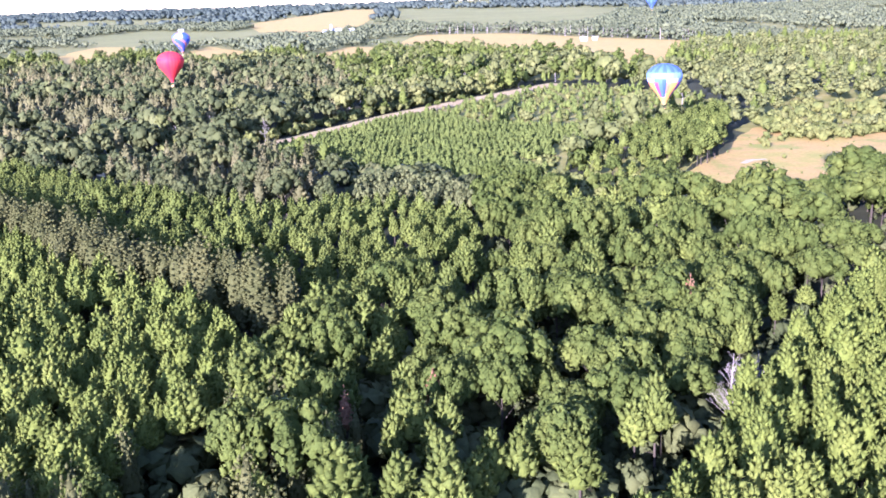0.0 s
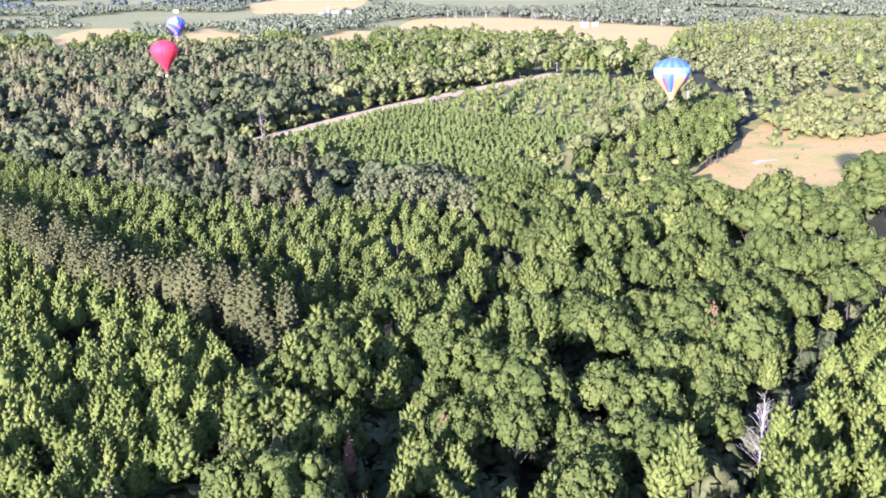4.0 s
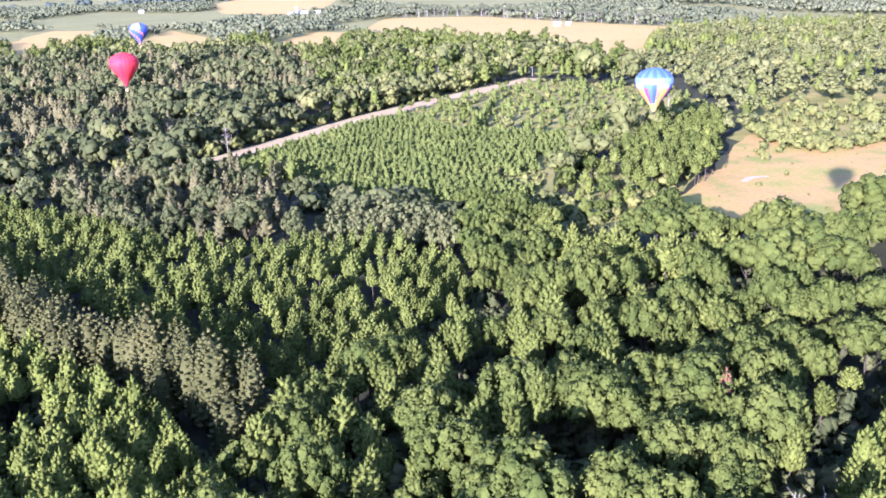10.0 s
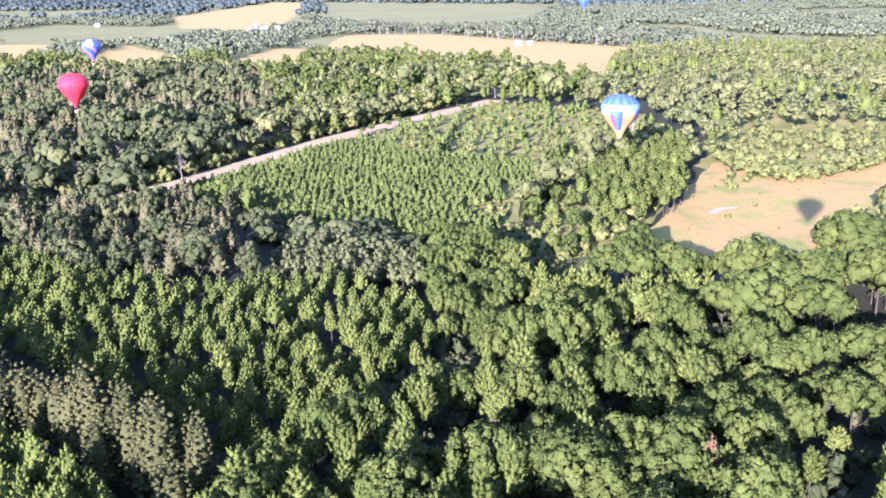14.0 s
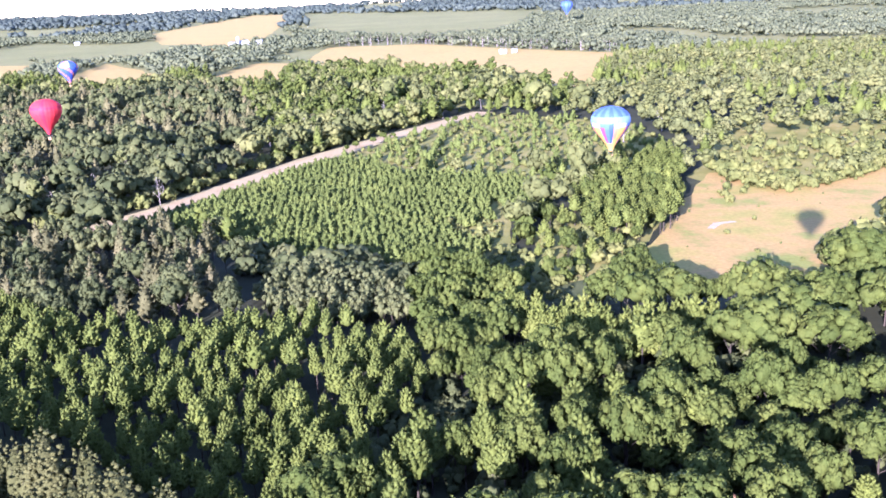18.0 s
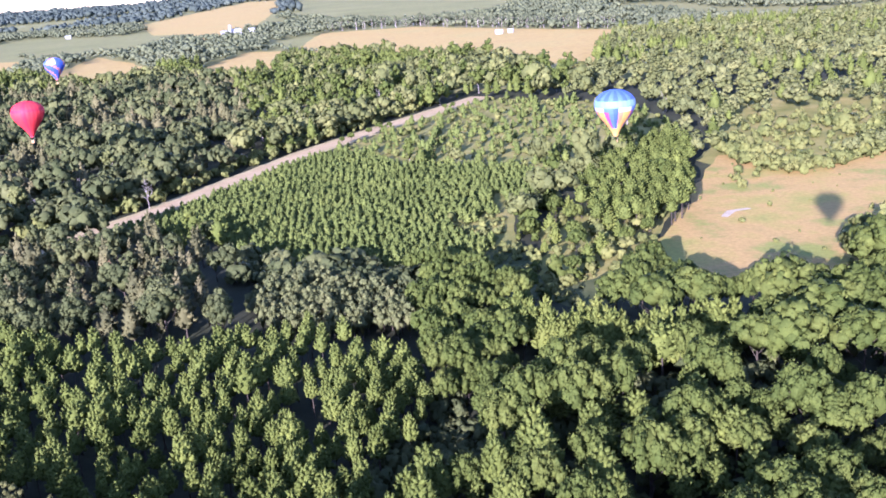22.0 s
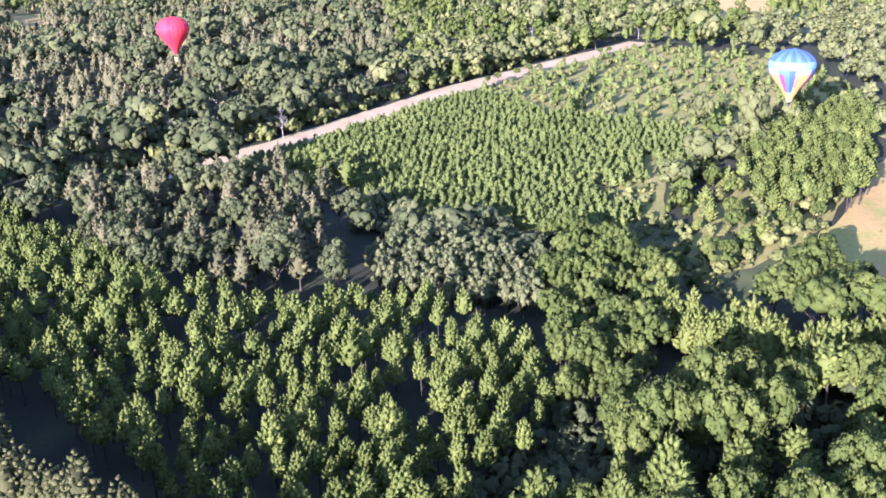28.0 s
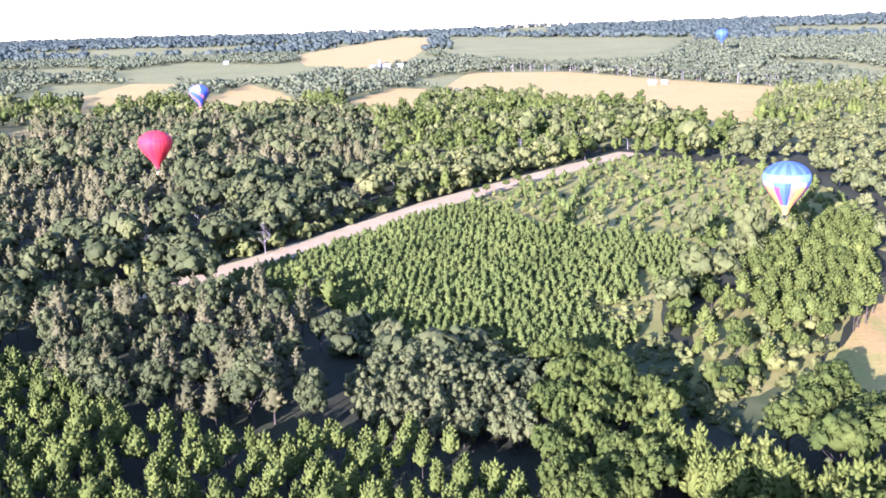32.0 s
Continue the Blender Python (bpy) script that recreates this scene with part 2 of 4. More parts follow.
OAKS_NEAR = [(-8, 66), (-6, 84), (6, 100), (24, 108), (40, 92), (36, 76), (22, 62)]
OAKS = [(40, 212), (67, 214), (87, 216), (112, 234), (150, 240), (210, 200), (160, 120), (95, 162), (62, 118), (47, 102), (34, 112),
        (16, 124), (4, 150), (6, 172), (18, 178), (42, 180)]
POPLARS = [(11, 214), (22, 211), (34, 202), (44, 198), (60, 202), (60, 189), (42, 185), (30, 190), (13, 204)]
MIXED = [(4, 150), (6, 172), (18, 178), (44, 182), (62, 178), (70, 150), (62, 118), (47, 102), (34, 112), (16, 124)]
GREY = [(-50, 246), (-36, 256), (-8, 231), (-8, 214), (-25, 216), (-45, 222)]
DARK = [(-152, 288), (-132, 300), (-112, 312), (-87, 300), (-60, 276), (-49, 223), (-73, 218), (-109, 224), (-150, 264)]
MIDBUSH = [(24, 246), (46, 246), (58, 272), (76, 312), (92, 352), (60, 345), (45, 328), (30, 300)]
ROW_R = [(43, 318), (58, 362), (84, 402), (102, 418), (96, 362), (74, 292), (60, 280), (46, 284)]
REGEN = [(-22, 522), (-50, 458), (-40, 446), (-14, 416), (30, 397), (55, 372), (86, 410), (112, 450), (108, 540), (40, 600), (16, 582)]
BUSHES = [(112, 388), (125, 386), (121, 362), (129, 348), (153, 362), (200, 400), (330, 432), (330, 486), (150, 460)]
HAY = [
    [(-156, 1100), (-152, 1418), (-17, 1389), (85, 1223), (200, 1057), (150, 880), (98, 650), (78, 742), (37, 870), (-11, 912), (-84, 1000)],
    [(-230, 980), (-212, 1167), (-152, 1125), (-143, 845), (-194, 836)],
    [(-400, 1000), (-436, 1301), (-340, 1139), (-231, 881), (-318, 874)],
    [(-427, 822), (-601, 1170), (-633, 1363), (-599, 1463), (-536, 1312), (-449, 1045), (-426, 883)],
    [(-490, 812), (-456, 807), (-376, 660), (-400, 662)],
    [(-645, 2239), (-634, 3539), (-452, 3356), (-310, 1814), (-334, 1464), (-471, 1705)],
]
CROPS = [
    [(-452, 3356), (306, 2591), (129, 1649), (-26, 1477), (-256, 1918)],
    [(-674, 1395), (-832, 1714), (-807, 1993), (-454, 1715), (-397, 1689), (-392, 1320), (-469, 1310), (-540, 1330)],
    [(-621, 1094), (-766, 1352), (-684, 1379), (-590, 1180)],
    [(-1250, 2300), (-1350, 2700), (-900, 2600), (-850, 2300)],
    [(500, 2600), (560, 3400), (1100, 3200), (900, 2500)],
]

# ---------------------------------------------------------------- ground
xs = np.unique(np.concatenate([np.linspace(-4200, -900, 12), np.linspace(-900, 900, 61), np.linspace(900, 4200, 12)]))
ys = np.unique(np.concatenate([np.linspace(-600, 1250, 62), np.linspace(1250, 4850, 30)]))
gx, gy = np.meshgrid(xs, ys)
nx, ny = len(xs), len(ys)
gv = np.stack([gx.ravel(), gy.ravel(), ground_z(gx, gy).ravel()], 1)
i0 = (np.arange(ny - 1)[:, None] * nx + np.arange(nx - 1)[None]).ravel()
gt = np.concatenate([np.stack([i0, i0 + 1, i0 + nx + 1], 1), np.stack([i0, i0 + nx + 1, i0 + nx], 1)])
tagged(new("ground", mesh_from("ground", gv, gt, [M_FLOOR], smooth=True)), "leaf-littered forest floor with sparse grass, darkened for the shade between trees", "ground", kind="structure")


def sheet(name, poly, mat, lift, label, category):
    """A field or clearing lying on the ground, its outline broken up a little."""
    bm = bmesh.new()
    pts = []
    for (x0, y0), (x1, y1) in zip(poly, poly[1:] + poly[:1]):
        n = max(1, int(math.hypot(x1 - x0, y1 - y0) / (6 if y0 < 700 else 25)))
        amp = 2.6 if y0 < 700 else 6.0
        for k in range(n):
            x, y = x0 + (x1 - x0) * k / n, y0 + (y1 - y0) * k / n
            x += amp * noise.noise((x * 0.09, y * 0.09, 1.0))
            y += amp * noise.noise((x * 0.09, y * 0.09, 7.0))
            pts.append(bm.verts.new((x, y, float(ground_z(x, y)) + lift)))
    bmesh.ops.triangulate(bm, faces=[bm.faces.new(pts)])
    bmesh.ops.recalc_face_normals(bm, faces=bm.faces)
    return tagged(new(name, bm_mesh(name, bm, [mat])), label, category, kind="structure")


def ribbon(name, line, half, mat, lift, label, category, wobble=0.5):
    v, t = [], []
    pts = []
    for (x0, y0), (x1, y1) in zip(line, line[1:]):
        n = max(1, int(math.hypot(x1 - x0, y1 - y0) / 5))
        pts += [(x0 + (x1 - x0) * k / n, y0 + (y1 - y0) * k / n) for k in range(n)]
    pts.append(line[-1])
    for k, (x, y) in enumerate(pts):
        a, b = pts[max(0, k - 1)], pts[min(len(pts) - 1, k + 1)]
        d = Vector((b[0] - a[0], b[1] - a[1])).normalized()
        for s in (-1, 1):
            w = half + wobble * noise.noise((x * 0.08, y * 0.08, 3.0 * s))
            v.append((x + s * d.y * w, y - s * d.x * w, lift))
        if k:
            i = 2 * k
            t += [(i - 2, i - 1, i + 1), (i - 2, i + 1, i)]
    return tagged(new(name, mesh_from(name, v, t, [mat])), label, category, kind="structure")


sheet("field", FIELD, M_FIELD, 0.05, "dry tan meadow with pale grass and bare patches", "field")
for p in HAY:
    sheet("hay_field", p, M_HAY, 0.3, "mown golden hay field between woods", "field")
for p in CROPS:
    sheet("crop_field", p, M_CROP, 0.4, "pale green crop field in the distance", "field")
sheet("regrowth_ground", REGEN, M_GRASS, 0.04, "rough yellow-green grass between young bushes", "grass")
sheet("bush_ground", [(100, 380), (110, 340), (160, 330), (340, 380), (330, 560), (150, 540), (112, 400)], M_GRASS, 0.03, "pale rough grass between round bushes", "grass")
sheet("brush_ground", MIDBUSH, M_GRASS, 0.045, "rough grass under scattered bushes", "grass")
sheet("plantation_ground", YOUNG, M_GRASS, 0.035, "grassy ground between planted saplings", "grass")
ribbon("verge", ROAD, 7.6, M_VERGE, 0.06, "dry grass verge beside the gravel road", "verge", 1.2)
ribbon("road", ROAD, 4.3, M_GRAVEL, 0.12, "straight pale sand and gravel road through the woods", "road", 0.4)
sheet("glade_ground", GLADE, M_SHADY, 0.055, "glade grass beside the lane, darkened for the shade on it", "grass")
sheet("notch_ground", NOTCH, M_GRASS, 0.055, "dry grass in a gap of the young plantation", "grass")
for p in LANE[1:]:
    ribbon("grass_lane", p, 2.6, M_GRASS, 0.05, "shaded grassy lane between plantation and oaks", "lane", 1.5)
ribbon("dirt_lane", LANE_R[:3], 0.7, M_VERGE, 0.05, "narrow dirt lane between two stands of pine", "lane", 0.8)
sheet("sand_patch", [(84, 297), (89, 302), (96, 303), (97, 301), (92, 300), (87, 296)], M_SAND, 0.08, "bare pale sand patch in the meadow", "sand")

# ---------------------------------------------------------------- trees
rng = np.random.default_rng(7)


def unit(v):
    return v / np.maximum(np.linalg.norm(v, axis=-1, keepdims=True), 1e-9)


def shards(at, along, out, length, width):
    """Leaf tufts: one small pointed blade at each place, lying along one way and facing another."""
    side = unit(np.cross(along, out))
    n = len(at)
    L, Wd = length[:, None], width[:, None]
    v = np.stack([at - side * Wd - along * L * 0.35, at + side * Wd - along * L * 0.35, at + along * L * 0.65], 1).reshape(-1, 3)
    return v, np.arange(3 * n).reshape(-1, 3)


def join(*pieces):
    v, t, n = [], [], 0
    for a, b in pieces:
        v.append(a)
        if b.shape[1] == 3:
            b = np.concatenate([b, np.zeros((len(b), 1), int)], 1)  # fourth column: 1 for the crown-shade slot, left unset
        t.append(b + np.array([n, n, n, 0]))
        n += len(a)
    return np.concatenate(v), np.concatenate(t)


OCTA = np.array([(1, 0, 0), (0, 1, 0), (-1, 0, 0), (0, -1, 0), (0, 0, 1), (0, 0, -1)], float)
OCTA_T = np.array([(0, 1, 4), (1, 2, 4), (2, 3, 4), (3, 0, 4), (1, 0, 5), (2, 1, 5), (3, 2, 5), (0, 3, 5)])


def lumps(r, at, axis, long, wide):
    """The dense inside of each bough or clump: a small uneven solid, long along its axis."""
    ref = np.where(np.abs(axis[:, 2:3]) < 0.9, np.array([[0, 0, 1.0]]), np.array([[1.0, 0, 0]]))
    a = unit(np.cross(axis, ref))
    b = np.cross(axis, a)
    k = OCTA[None] * (0.8 + 0.4 * r.random((len(at), 6, 1)))
    v = at[:, None] + k[..., 0:1] * (a * wide[:, None])[:, None] + k[..., 1:2] * (b * wide[:, None])[:, None] + k[..., 2:3] * (axis * long[:, None])[:, None]
    return v.reshape(-1, 3), (OCTA_T[None] + 6 * np.arange(len(at))[:, None, None]).reshape(-1, 3)


def spindles(r, at, axis, long, wide):
    """Foliage plumes: closed spindles, blunt below and drawn out to a tip along their axis."""
    ref = np.where(np.abs(axis[:, 2:3]) < 0.9, np.array([[0, 0, 1.0]]), np.array([[1.0, 0, 0]]))
    a = unit(np.cross(axis, ref))
    b = np.cross(axis, a)
    n = len(at)
    k = 0.8 + 0.4 * r.random((n, 4, 1))
    ring = at[:, None] + (a[:, None] * np.array([1, 0, -1, 0])[None, :, None] + b[:, None] * np.array([0, 1, 0, -1])[None, :, None]) * k * wide[:, None, None]
    v = np.concatenate([ring, (at + axis * long[:, None] * 0.62)[:, None], (at - axis * long[:, None] * 0.38)[:, None]], 1)
    return v.reshape(-1, 3), (OCTA_T[None] + 6 * np.arange(n)[:, None, None]).reshape(-1, 3)


def caps(r, at, out, wide, high):
    """Leaf clumps: small four-sided domes that stand out of the bough they grow on."""
    ref = unit(r.normal(size=(len(at), 3)))
    a = unit(np.cross(out, ref))
    b = np.cross(out, a)
    n = len(at)
    k = 0.7 + 0.6 * r.random((n, 4, 1))
    ring = at[:, None] + (a[:, None] * np.array([1, 0, -1, 0])[None, :, None] + b[:, None] * np.array([0, 1, 0, -1])[None, :, None]) * k * wide[:, None, None]
    v = np.concatenate([ring, (at + out * high[:, None])[:, None]], 1)
    return v.reshape(-1, 3), (OCTA_T[None, :4] + 5 * np.arange(n)[:, None, None]).reshape(-1, 3)


def cone(r, low, high, wide, sides=6):
    """The dense inside of a conifer: an uneven cone, rounded in below."""
    v = []
    for f, q in ((0.0, 0.45), (0.22, 1.0), (0.6, 0.66)):
        for k in range(sides):
            a = 2 * math.pi * (k + f) / sides
            w = wide * q * (0.8 + 0.4 * r.random())
            v.append((w * math.cos(a), w * math.sin(a), low + (high - low) * f))
    v.append((0, 0, high))
    t = []
    for j in (0, 1):
        for k in range(sides):
            p, q = j * sides + k, j * sides + (k + 1) % sides
            t += [(p, q, q + sides), (p, q + sides, p + sides)]
    t += [(2 * sides + k, 2 * sides + (k + 1) % sides, 3 * sides) for k in range(sides)]
    return np.array(v, float), np.array(t)


def conifer(r, height, radius, low, tiers, around, hairs, long, wide, round_off=0.6, rise=0.8, inner=0.62):
    """Conifer: tiers of upswept plumes that shorten towards a leader, each plume a spindle set with needle sprays."""
    at, axis, ln, wd = [], [], [], []
    up = np.array([0, 0, 1.0])
    turn0 = r.random() * 6.283
    for k in range(tiers):
        f = (k + 0.35) / tiers
        z = low + (height - low) * (0.06 + 0.86 * f)
        reach = radius * (1 - f) ** round_off
        n = max(3, int(round(around * (reach / radius) ** 0.8)))
        for q in range(n):
            a = turn0 + 2.4 * k + 6.283 * (q + 0.5 * (r.random() - 0.5)) / n
            d = np.array([math.cos(a), math.sin(a), 0.0])
            p = reach * (0.66 + 0.36 * r.random())
            at.append(d * p * 0.82 + up * (z + 0.16 * p + 0.3 * (r.random() - 0.5)))
            axis.append(unit(d + up * (rise + 0.7 * f) * (0.7 + 0.6 * r.random())))
            g = 0.75 + 0.5 * r.random()
            ln.append(long * g * (0.6 + 0.4 * reach / radius))
            wd.append(wide * g * (0.7 + 0.3 * reach / radius))
    at.append(up * (height - 0.45 * long))
    axis.append(up)
    ln.append(long)
    wd.append(wide * 0.7)
    at, axis, ln, wd = np.array(at), np.array(axis), np.array(ln), np.array(wd)
    pieces = [spindles(r, at, axis, ln, wd), cone(r, low, height * 0.93, radius * inner)]
    if hairs:
        i = np.repeat(np.arange(len(at)), hairs)
        turn = r.normal(size=(len(i), 3))
        turn = unit(turn - axis[i] * np.sum(turn * axis[i], 1)[:, None])
        s = r.random((len(i), 1))
        p = at[i] + axis[i] * ln[i][:, None] * (0.62 * s - 0.12) + turn * wd[i][:, None] * (0.95 - 0.75 * s)
        along = unit(axis[i] + 0.75 * turn)
        face = unit(turn + 0.25 * r.normal(size=turn.shape))
        size = 0.42 * ln[i] * (0.7 + 0.6 * r.random(len(i)))
        pieces.append(shards(p, along, face, size, size * 0.3))
    return join(*pieces)


def clumps(r, height, radius, low, lobes, per, blade, flat=0.8):
    """A far broadleaf crown: a few rounded clumps."""
    at, along, out, ln, hub = [], [], [], [], []
    mid_z = low + (height - low) * 0.42
    for k in range(lobes):
        u = unit(r.normal(size=3) * np.array([1, 1, 0.8]) + np.array([0, 0, 0.55]))
        c = u * np.array([radius, radius, (height - low) * 0.5 * flat]) * (0.55 + 0.28 * r.random()) + np.array([0, 0, mid_z])
        q = radius * (0.6 + 0.5 * r.random()) * lobes ** -0.4
        hub.append((*c, *u, q * 0.62, q * 0.78))
        n = unit(r.normal(size=(per, 3)) + u * 0.55 + np.array([0, 0, 0.25]))
        at.append(c + n * q * np.array([1, 1, 0.8]) * (0.75 + 0.4 * r.random((per, 1))))
        along.append(unit(np.cross(n, r.normal(size=(per, 3)))))
        out.append(unit(n + 0.18 * r.normal(size=(per, 3))))
        ln.append(blade * (0.6 + 0.8 * r.random(per)))
    at, along, out, ln = (np.concatenate(q) for q in (at, along, out, ln))
    hub = np.array(hub)
    return join(shards(at, along, out, ln, ln * 0.42), lumps(r, hub[:, :3], hub[:, 3:6], hub[:, 6], hub[:, 7]))


def billows(r, height, radius, low, lobes, per, swell=0.42, sprays=0):
    """Broadleaf crown: rounded boughs packed into an uneven dome, each covered with leaf clumps, with hollows between."""
    mid = low + (height - low) * 0.45
    top = height - mid
    at, out, wd, hub = [], [], [], []
    leaf_at, leaf_out, leaf_q = [], [], []
    for k in range(lobes):
        z = 1 - 1.25 * (k + 0.3) / lobes
        a = 2.39996 * k + 0.7 * r.random()
        w = math.sqrt(max(0.0, 1 - z * z))
        u = np.array([w * math.cos(a), w * math.sin(a), z])
        q = radius * swell * (0.7 + 0.6 * r.random()) * (12 / lobes) ** 0.4
        c = u * np.array([radius - 0.7 * q, radius - 0.7 * q, (top if z > 0 else mid - low) - 0.6 * q]) * (0.82 + 0.25 * r.random()) + np.array([0, 0, mid])
        hub.append((*c, *u, q * 0.7, q * 0.74))
        n = unit(r.normal(size=(per, 3)) * 0.75 + u * 0.8 + np.array([0, 0, 0.3]))
        at.append(c + n * q * (0.66 + 0.2 * r.random((per, 1))))
        out.append(unit(n + 0.3 * r.normal(size=(per, 3))))
        wd.append(q * (1.3 / math.sqrt(per)) * (0.5 + 0.7 * r.random(per)))
        if sprays:
            n = unit(r.normal(size=(sprays, 3)) * 0.85 + u * 0.8 + np.array([0, 0, 0.3]))
            leaf_at.append(c + n * q * (0.8 + 0.4 * r.random((sprays, 1))))
            leaf_out.append(unit(n + 0.45 * r.normal(size=(sprays, 3))))
            leaf_q.append(q * (0.5 / math.sqrt(sprays)) * (0.7 + 0.8 * r.random(sprays)))
    at, out, wd = (np.concatenate(q) for q in (at, out, wd))
    hub = np.array(hub)
    middle = np.array([[0, 0, mid]])
    pieces = [caps(r, at, out, wd, wd * 0.8), lumps(r, hub[:, :3], hub[:, 3:6], hub[:, 6], hub[:, 7]),
              lumps(r, middle, np.array([[0, 0, 1.0]]), np.array([top * 0.7]), np.array([radius * 0.6]))]
    if sprays:
        p, face, size = (np.concatenate(q) for q in (leaf_at, leaf_out, leaf_q))
        pieces.append(shards(p, unit(np.cross(face, r.normal(size=face.shape))), face, size * 2.0, size * 0.75))
    return join(*pieces)


def stem(r, height, foot, top, limbs=(), sides=6, lean=0.0):
    """A tapered trunk with side limbs: (height on the trunk, length, rise)."""
    def tube(points, radii):
        v, t = [], []
        for p, q in zip(points, radii):
            for k in range(sides):
                a = 2 * math.pi * k / sides
                v.append((p[0] + q * math.cos(a), p[1] + q * math.sin(a), p[2] + 0.3 * q * math.sin(a * 2 + 1)))
        for j in range(len(points) - 1):
            for k in range(sides):
                a, b = j * sides + k, j * sides + (k + 1) % sides
                t += [(a, b, b + sides), (a, b + sides, a + sides)]
        return np.array(v), np.array(t)
    bend = r.normal(size=2) * lean * height
    path = [(bend[0] * s * s, bend[1] * s * s, height * s) for s in (0, 0.08, 0.4, 0.7, 1)]
    out = [tube(path, [foot * 1.35, foot, foot * 0.75, foot * 0.5, top])]
    for z, length, rise in limbs:
        a = r.random() * 6.283
        s = z / height
        p0 = np.array([bend[0] * s * s, bend[1] * s * s, z])
        d = np.array([math.cos(a), math.sin(a), rise])
        e = p0 + d * length * 0.55 + r.normal(size=3) * 0.06 * length
        f = e + unit(d + r.normal(size=3) * 0.45) * length * 0.5
        q = foot * (0.5 - 0.3 * s)
        out.append(tube([p0, e, f], [q, q * 0.6, 0.03]))
        if length > 1.5:
            g = e + unit(d + r.normal(size=3) * 0.8) * length * 0.4
            out.append(tube([e, g], [q * 0.5, 0.02]))
    return join(*out)


def pine_crown(r, h, rad, tiers=6, around=10, hairs=7):
    return conifer(r, h, rad, h * 0.48, tiers, around, hairs, 0.52 * rad, 0.19 * rad, 0.5, 0.85, 0.74)


def tall_pine_crown(r, h, rad, tiers=8, around=10, hairs=6):
    return conifer(r, h, rad, h * 0.48, tiers, around, hairs, 0.46 * rad, 0.16 * rad, 0.56, 0.95, 0.74)


def old_pine_crown(r, h, rad, tiers=11, around=11, hairs=3):
    return conifer(r, h, rad, h * 0.16, tiers, around, hairs, 0.28 * rad, 0.125 * rad, 0.33, 0.9, 0.7)


def larch_crown(r, h, rad, tiers=6, around=7, hairs=7):
    return conifer(r, h, rad, h * 0.15, tiers, around, hairs, 0.75 * rad, 0.2 * rad, 0.6, 0.8)


def fir_crown(r, h, rad, tiers=6, around=6, hairs=4):
    return conifer(r, h, rad, h * 0.22, tiers, around, hairs, 0.7 * rad, 0.24 * rad, 0.7, 0.4, 0.7)


def oak_crown(r, h, rad, lobes=16, per=12, low=0.45, sprays=0):
    return billows(r, h, rad, h * low, lobes, per, 0.4, sprays)


def pine_limbs(r, h):
    return [(h * (0.25 + 0.2 * k), h * 0.12, 0.4) for k in range(3)]


def oak_limbs(r, h):
    return [(h * (0.25 + 0.08 * k), h * 0.3, 0.9) for k in range(4)]


# kind: material, bark, crown maker, boughs, label, category
KINDS = {
    "pine_tree": (M_PINE, M_BARK, pine_crown, 6, "green pine with upswept plume-like boughs in a plantation", "tree"),
    "light_pine_tree": (M_LIGHT, M_BARK, tall_pine_crown, 8, "bright yellow-green pine in a sunlit stand", "tree"),
    "olive_pine_tree": (M_SPRUCE, M_BARK, old_pine_crown, 10, "olive-brown pine with thinning boughs", "tree"),
    "oak_tree": (M_OAK, M_BARK, oak_crown, 19, "dark green oak with a broad lumpy crown", "tree"),
    "spruce_tree": (M_SPRUCE, M_BARK, old_pine_crown, 11, "tall olive-brown conifer in a windbreak row", "tree"),
    "poplar_tree": (M_POPLAR, M_BARK, larch_crown, 6, "pale green feathery tree beside the grassy lane", "tree"),
    "dark_oak_tree": (M_DARK, M_BARK, oak_crown, 14, "very dark broadleaf tree in the belt before the road", "tree"),
    "dark_fir_tree": (M_DARKFIR, M_BARK, fir_crown, 6, "dark brownish fir in the belt before the road", "tree"),
    "aspen_tree": (M_GREY, M_BARK, oak_crown, 9, "grey-green aspen with thin pale stems", "tree"),
}
# template sizes: height, crown radius
SIZES = {"pine_tree": (11.0, 2.7), "light_pine_tree": (13.0, 2.9), "olive_pine_tree": (13.0, 2.5), "oak_tree": (12.0, 5.2), "spruce_tree": (15.0, 2.8),
         "poplar_tree": (9.0, 2.7), "dark_oak_tree": (11.0, 3.6), "dark_fir_tree": (11.0, 2.4), "aspen_tree": (8.5, 2.0)}
LOW = {"aspen_tree": 0.1, "dark_oak_tree": 0.3}  # where the crown begins, as a share of the height
TEMPLATES = {}
for kind, (leaf, bark, maker, dense, label, cat) in KINDS.items():
    h, rad = SIZES[kind]
    rows = []
    for k in range(5):
        r = np.random.default_rng(100 + k)
        crown = maker(r, h, rad, dense, dense + 6, LOW.get(kind, 0.45), 2 * dense) if maker is oak_crown else maker(r, h, rad, dense)
        limbs = oak_limbs(r, h) if maker is oak_crown else pine_limbs(r, h)
        trunk = stem(r, h * 0.85, 0.02 * h, 0.04, limbs, 5, 0.01)
        plain_crown = maker(r, h, rad, dense - 3, 10, LOW.get(kind, 0.45), 16) if maker is oak_crown else maker(r, h, rad, dense - 1, 8, 3)
        rows.append((crown, trunk, plain_crown))
    TEMPLATES[kind] = rows


def without(pts, *polys):
    keep = np.ones(len(pts), bool)
    for p in polys:
        keep &= ~inside(p, pts[:, 0], pts[:, 1])
    return pts[keep]


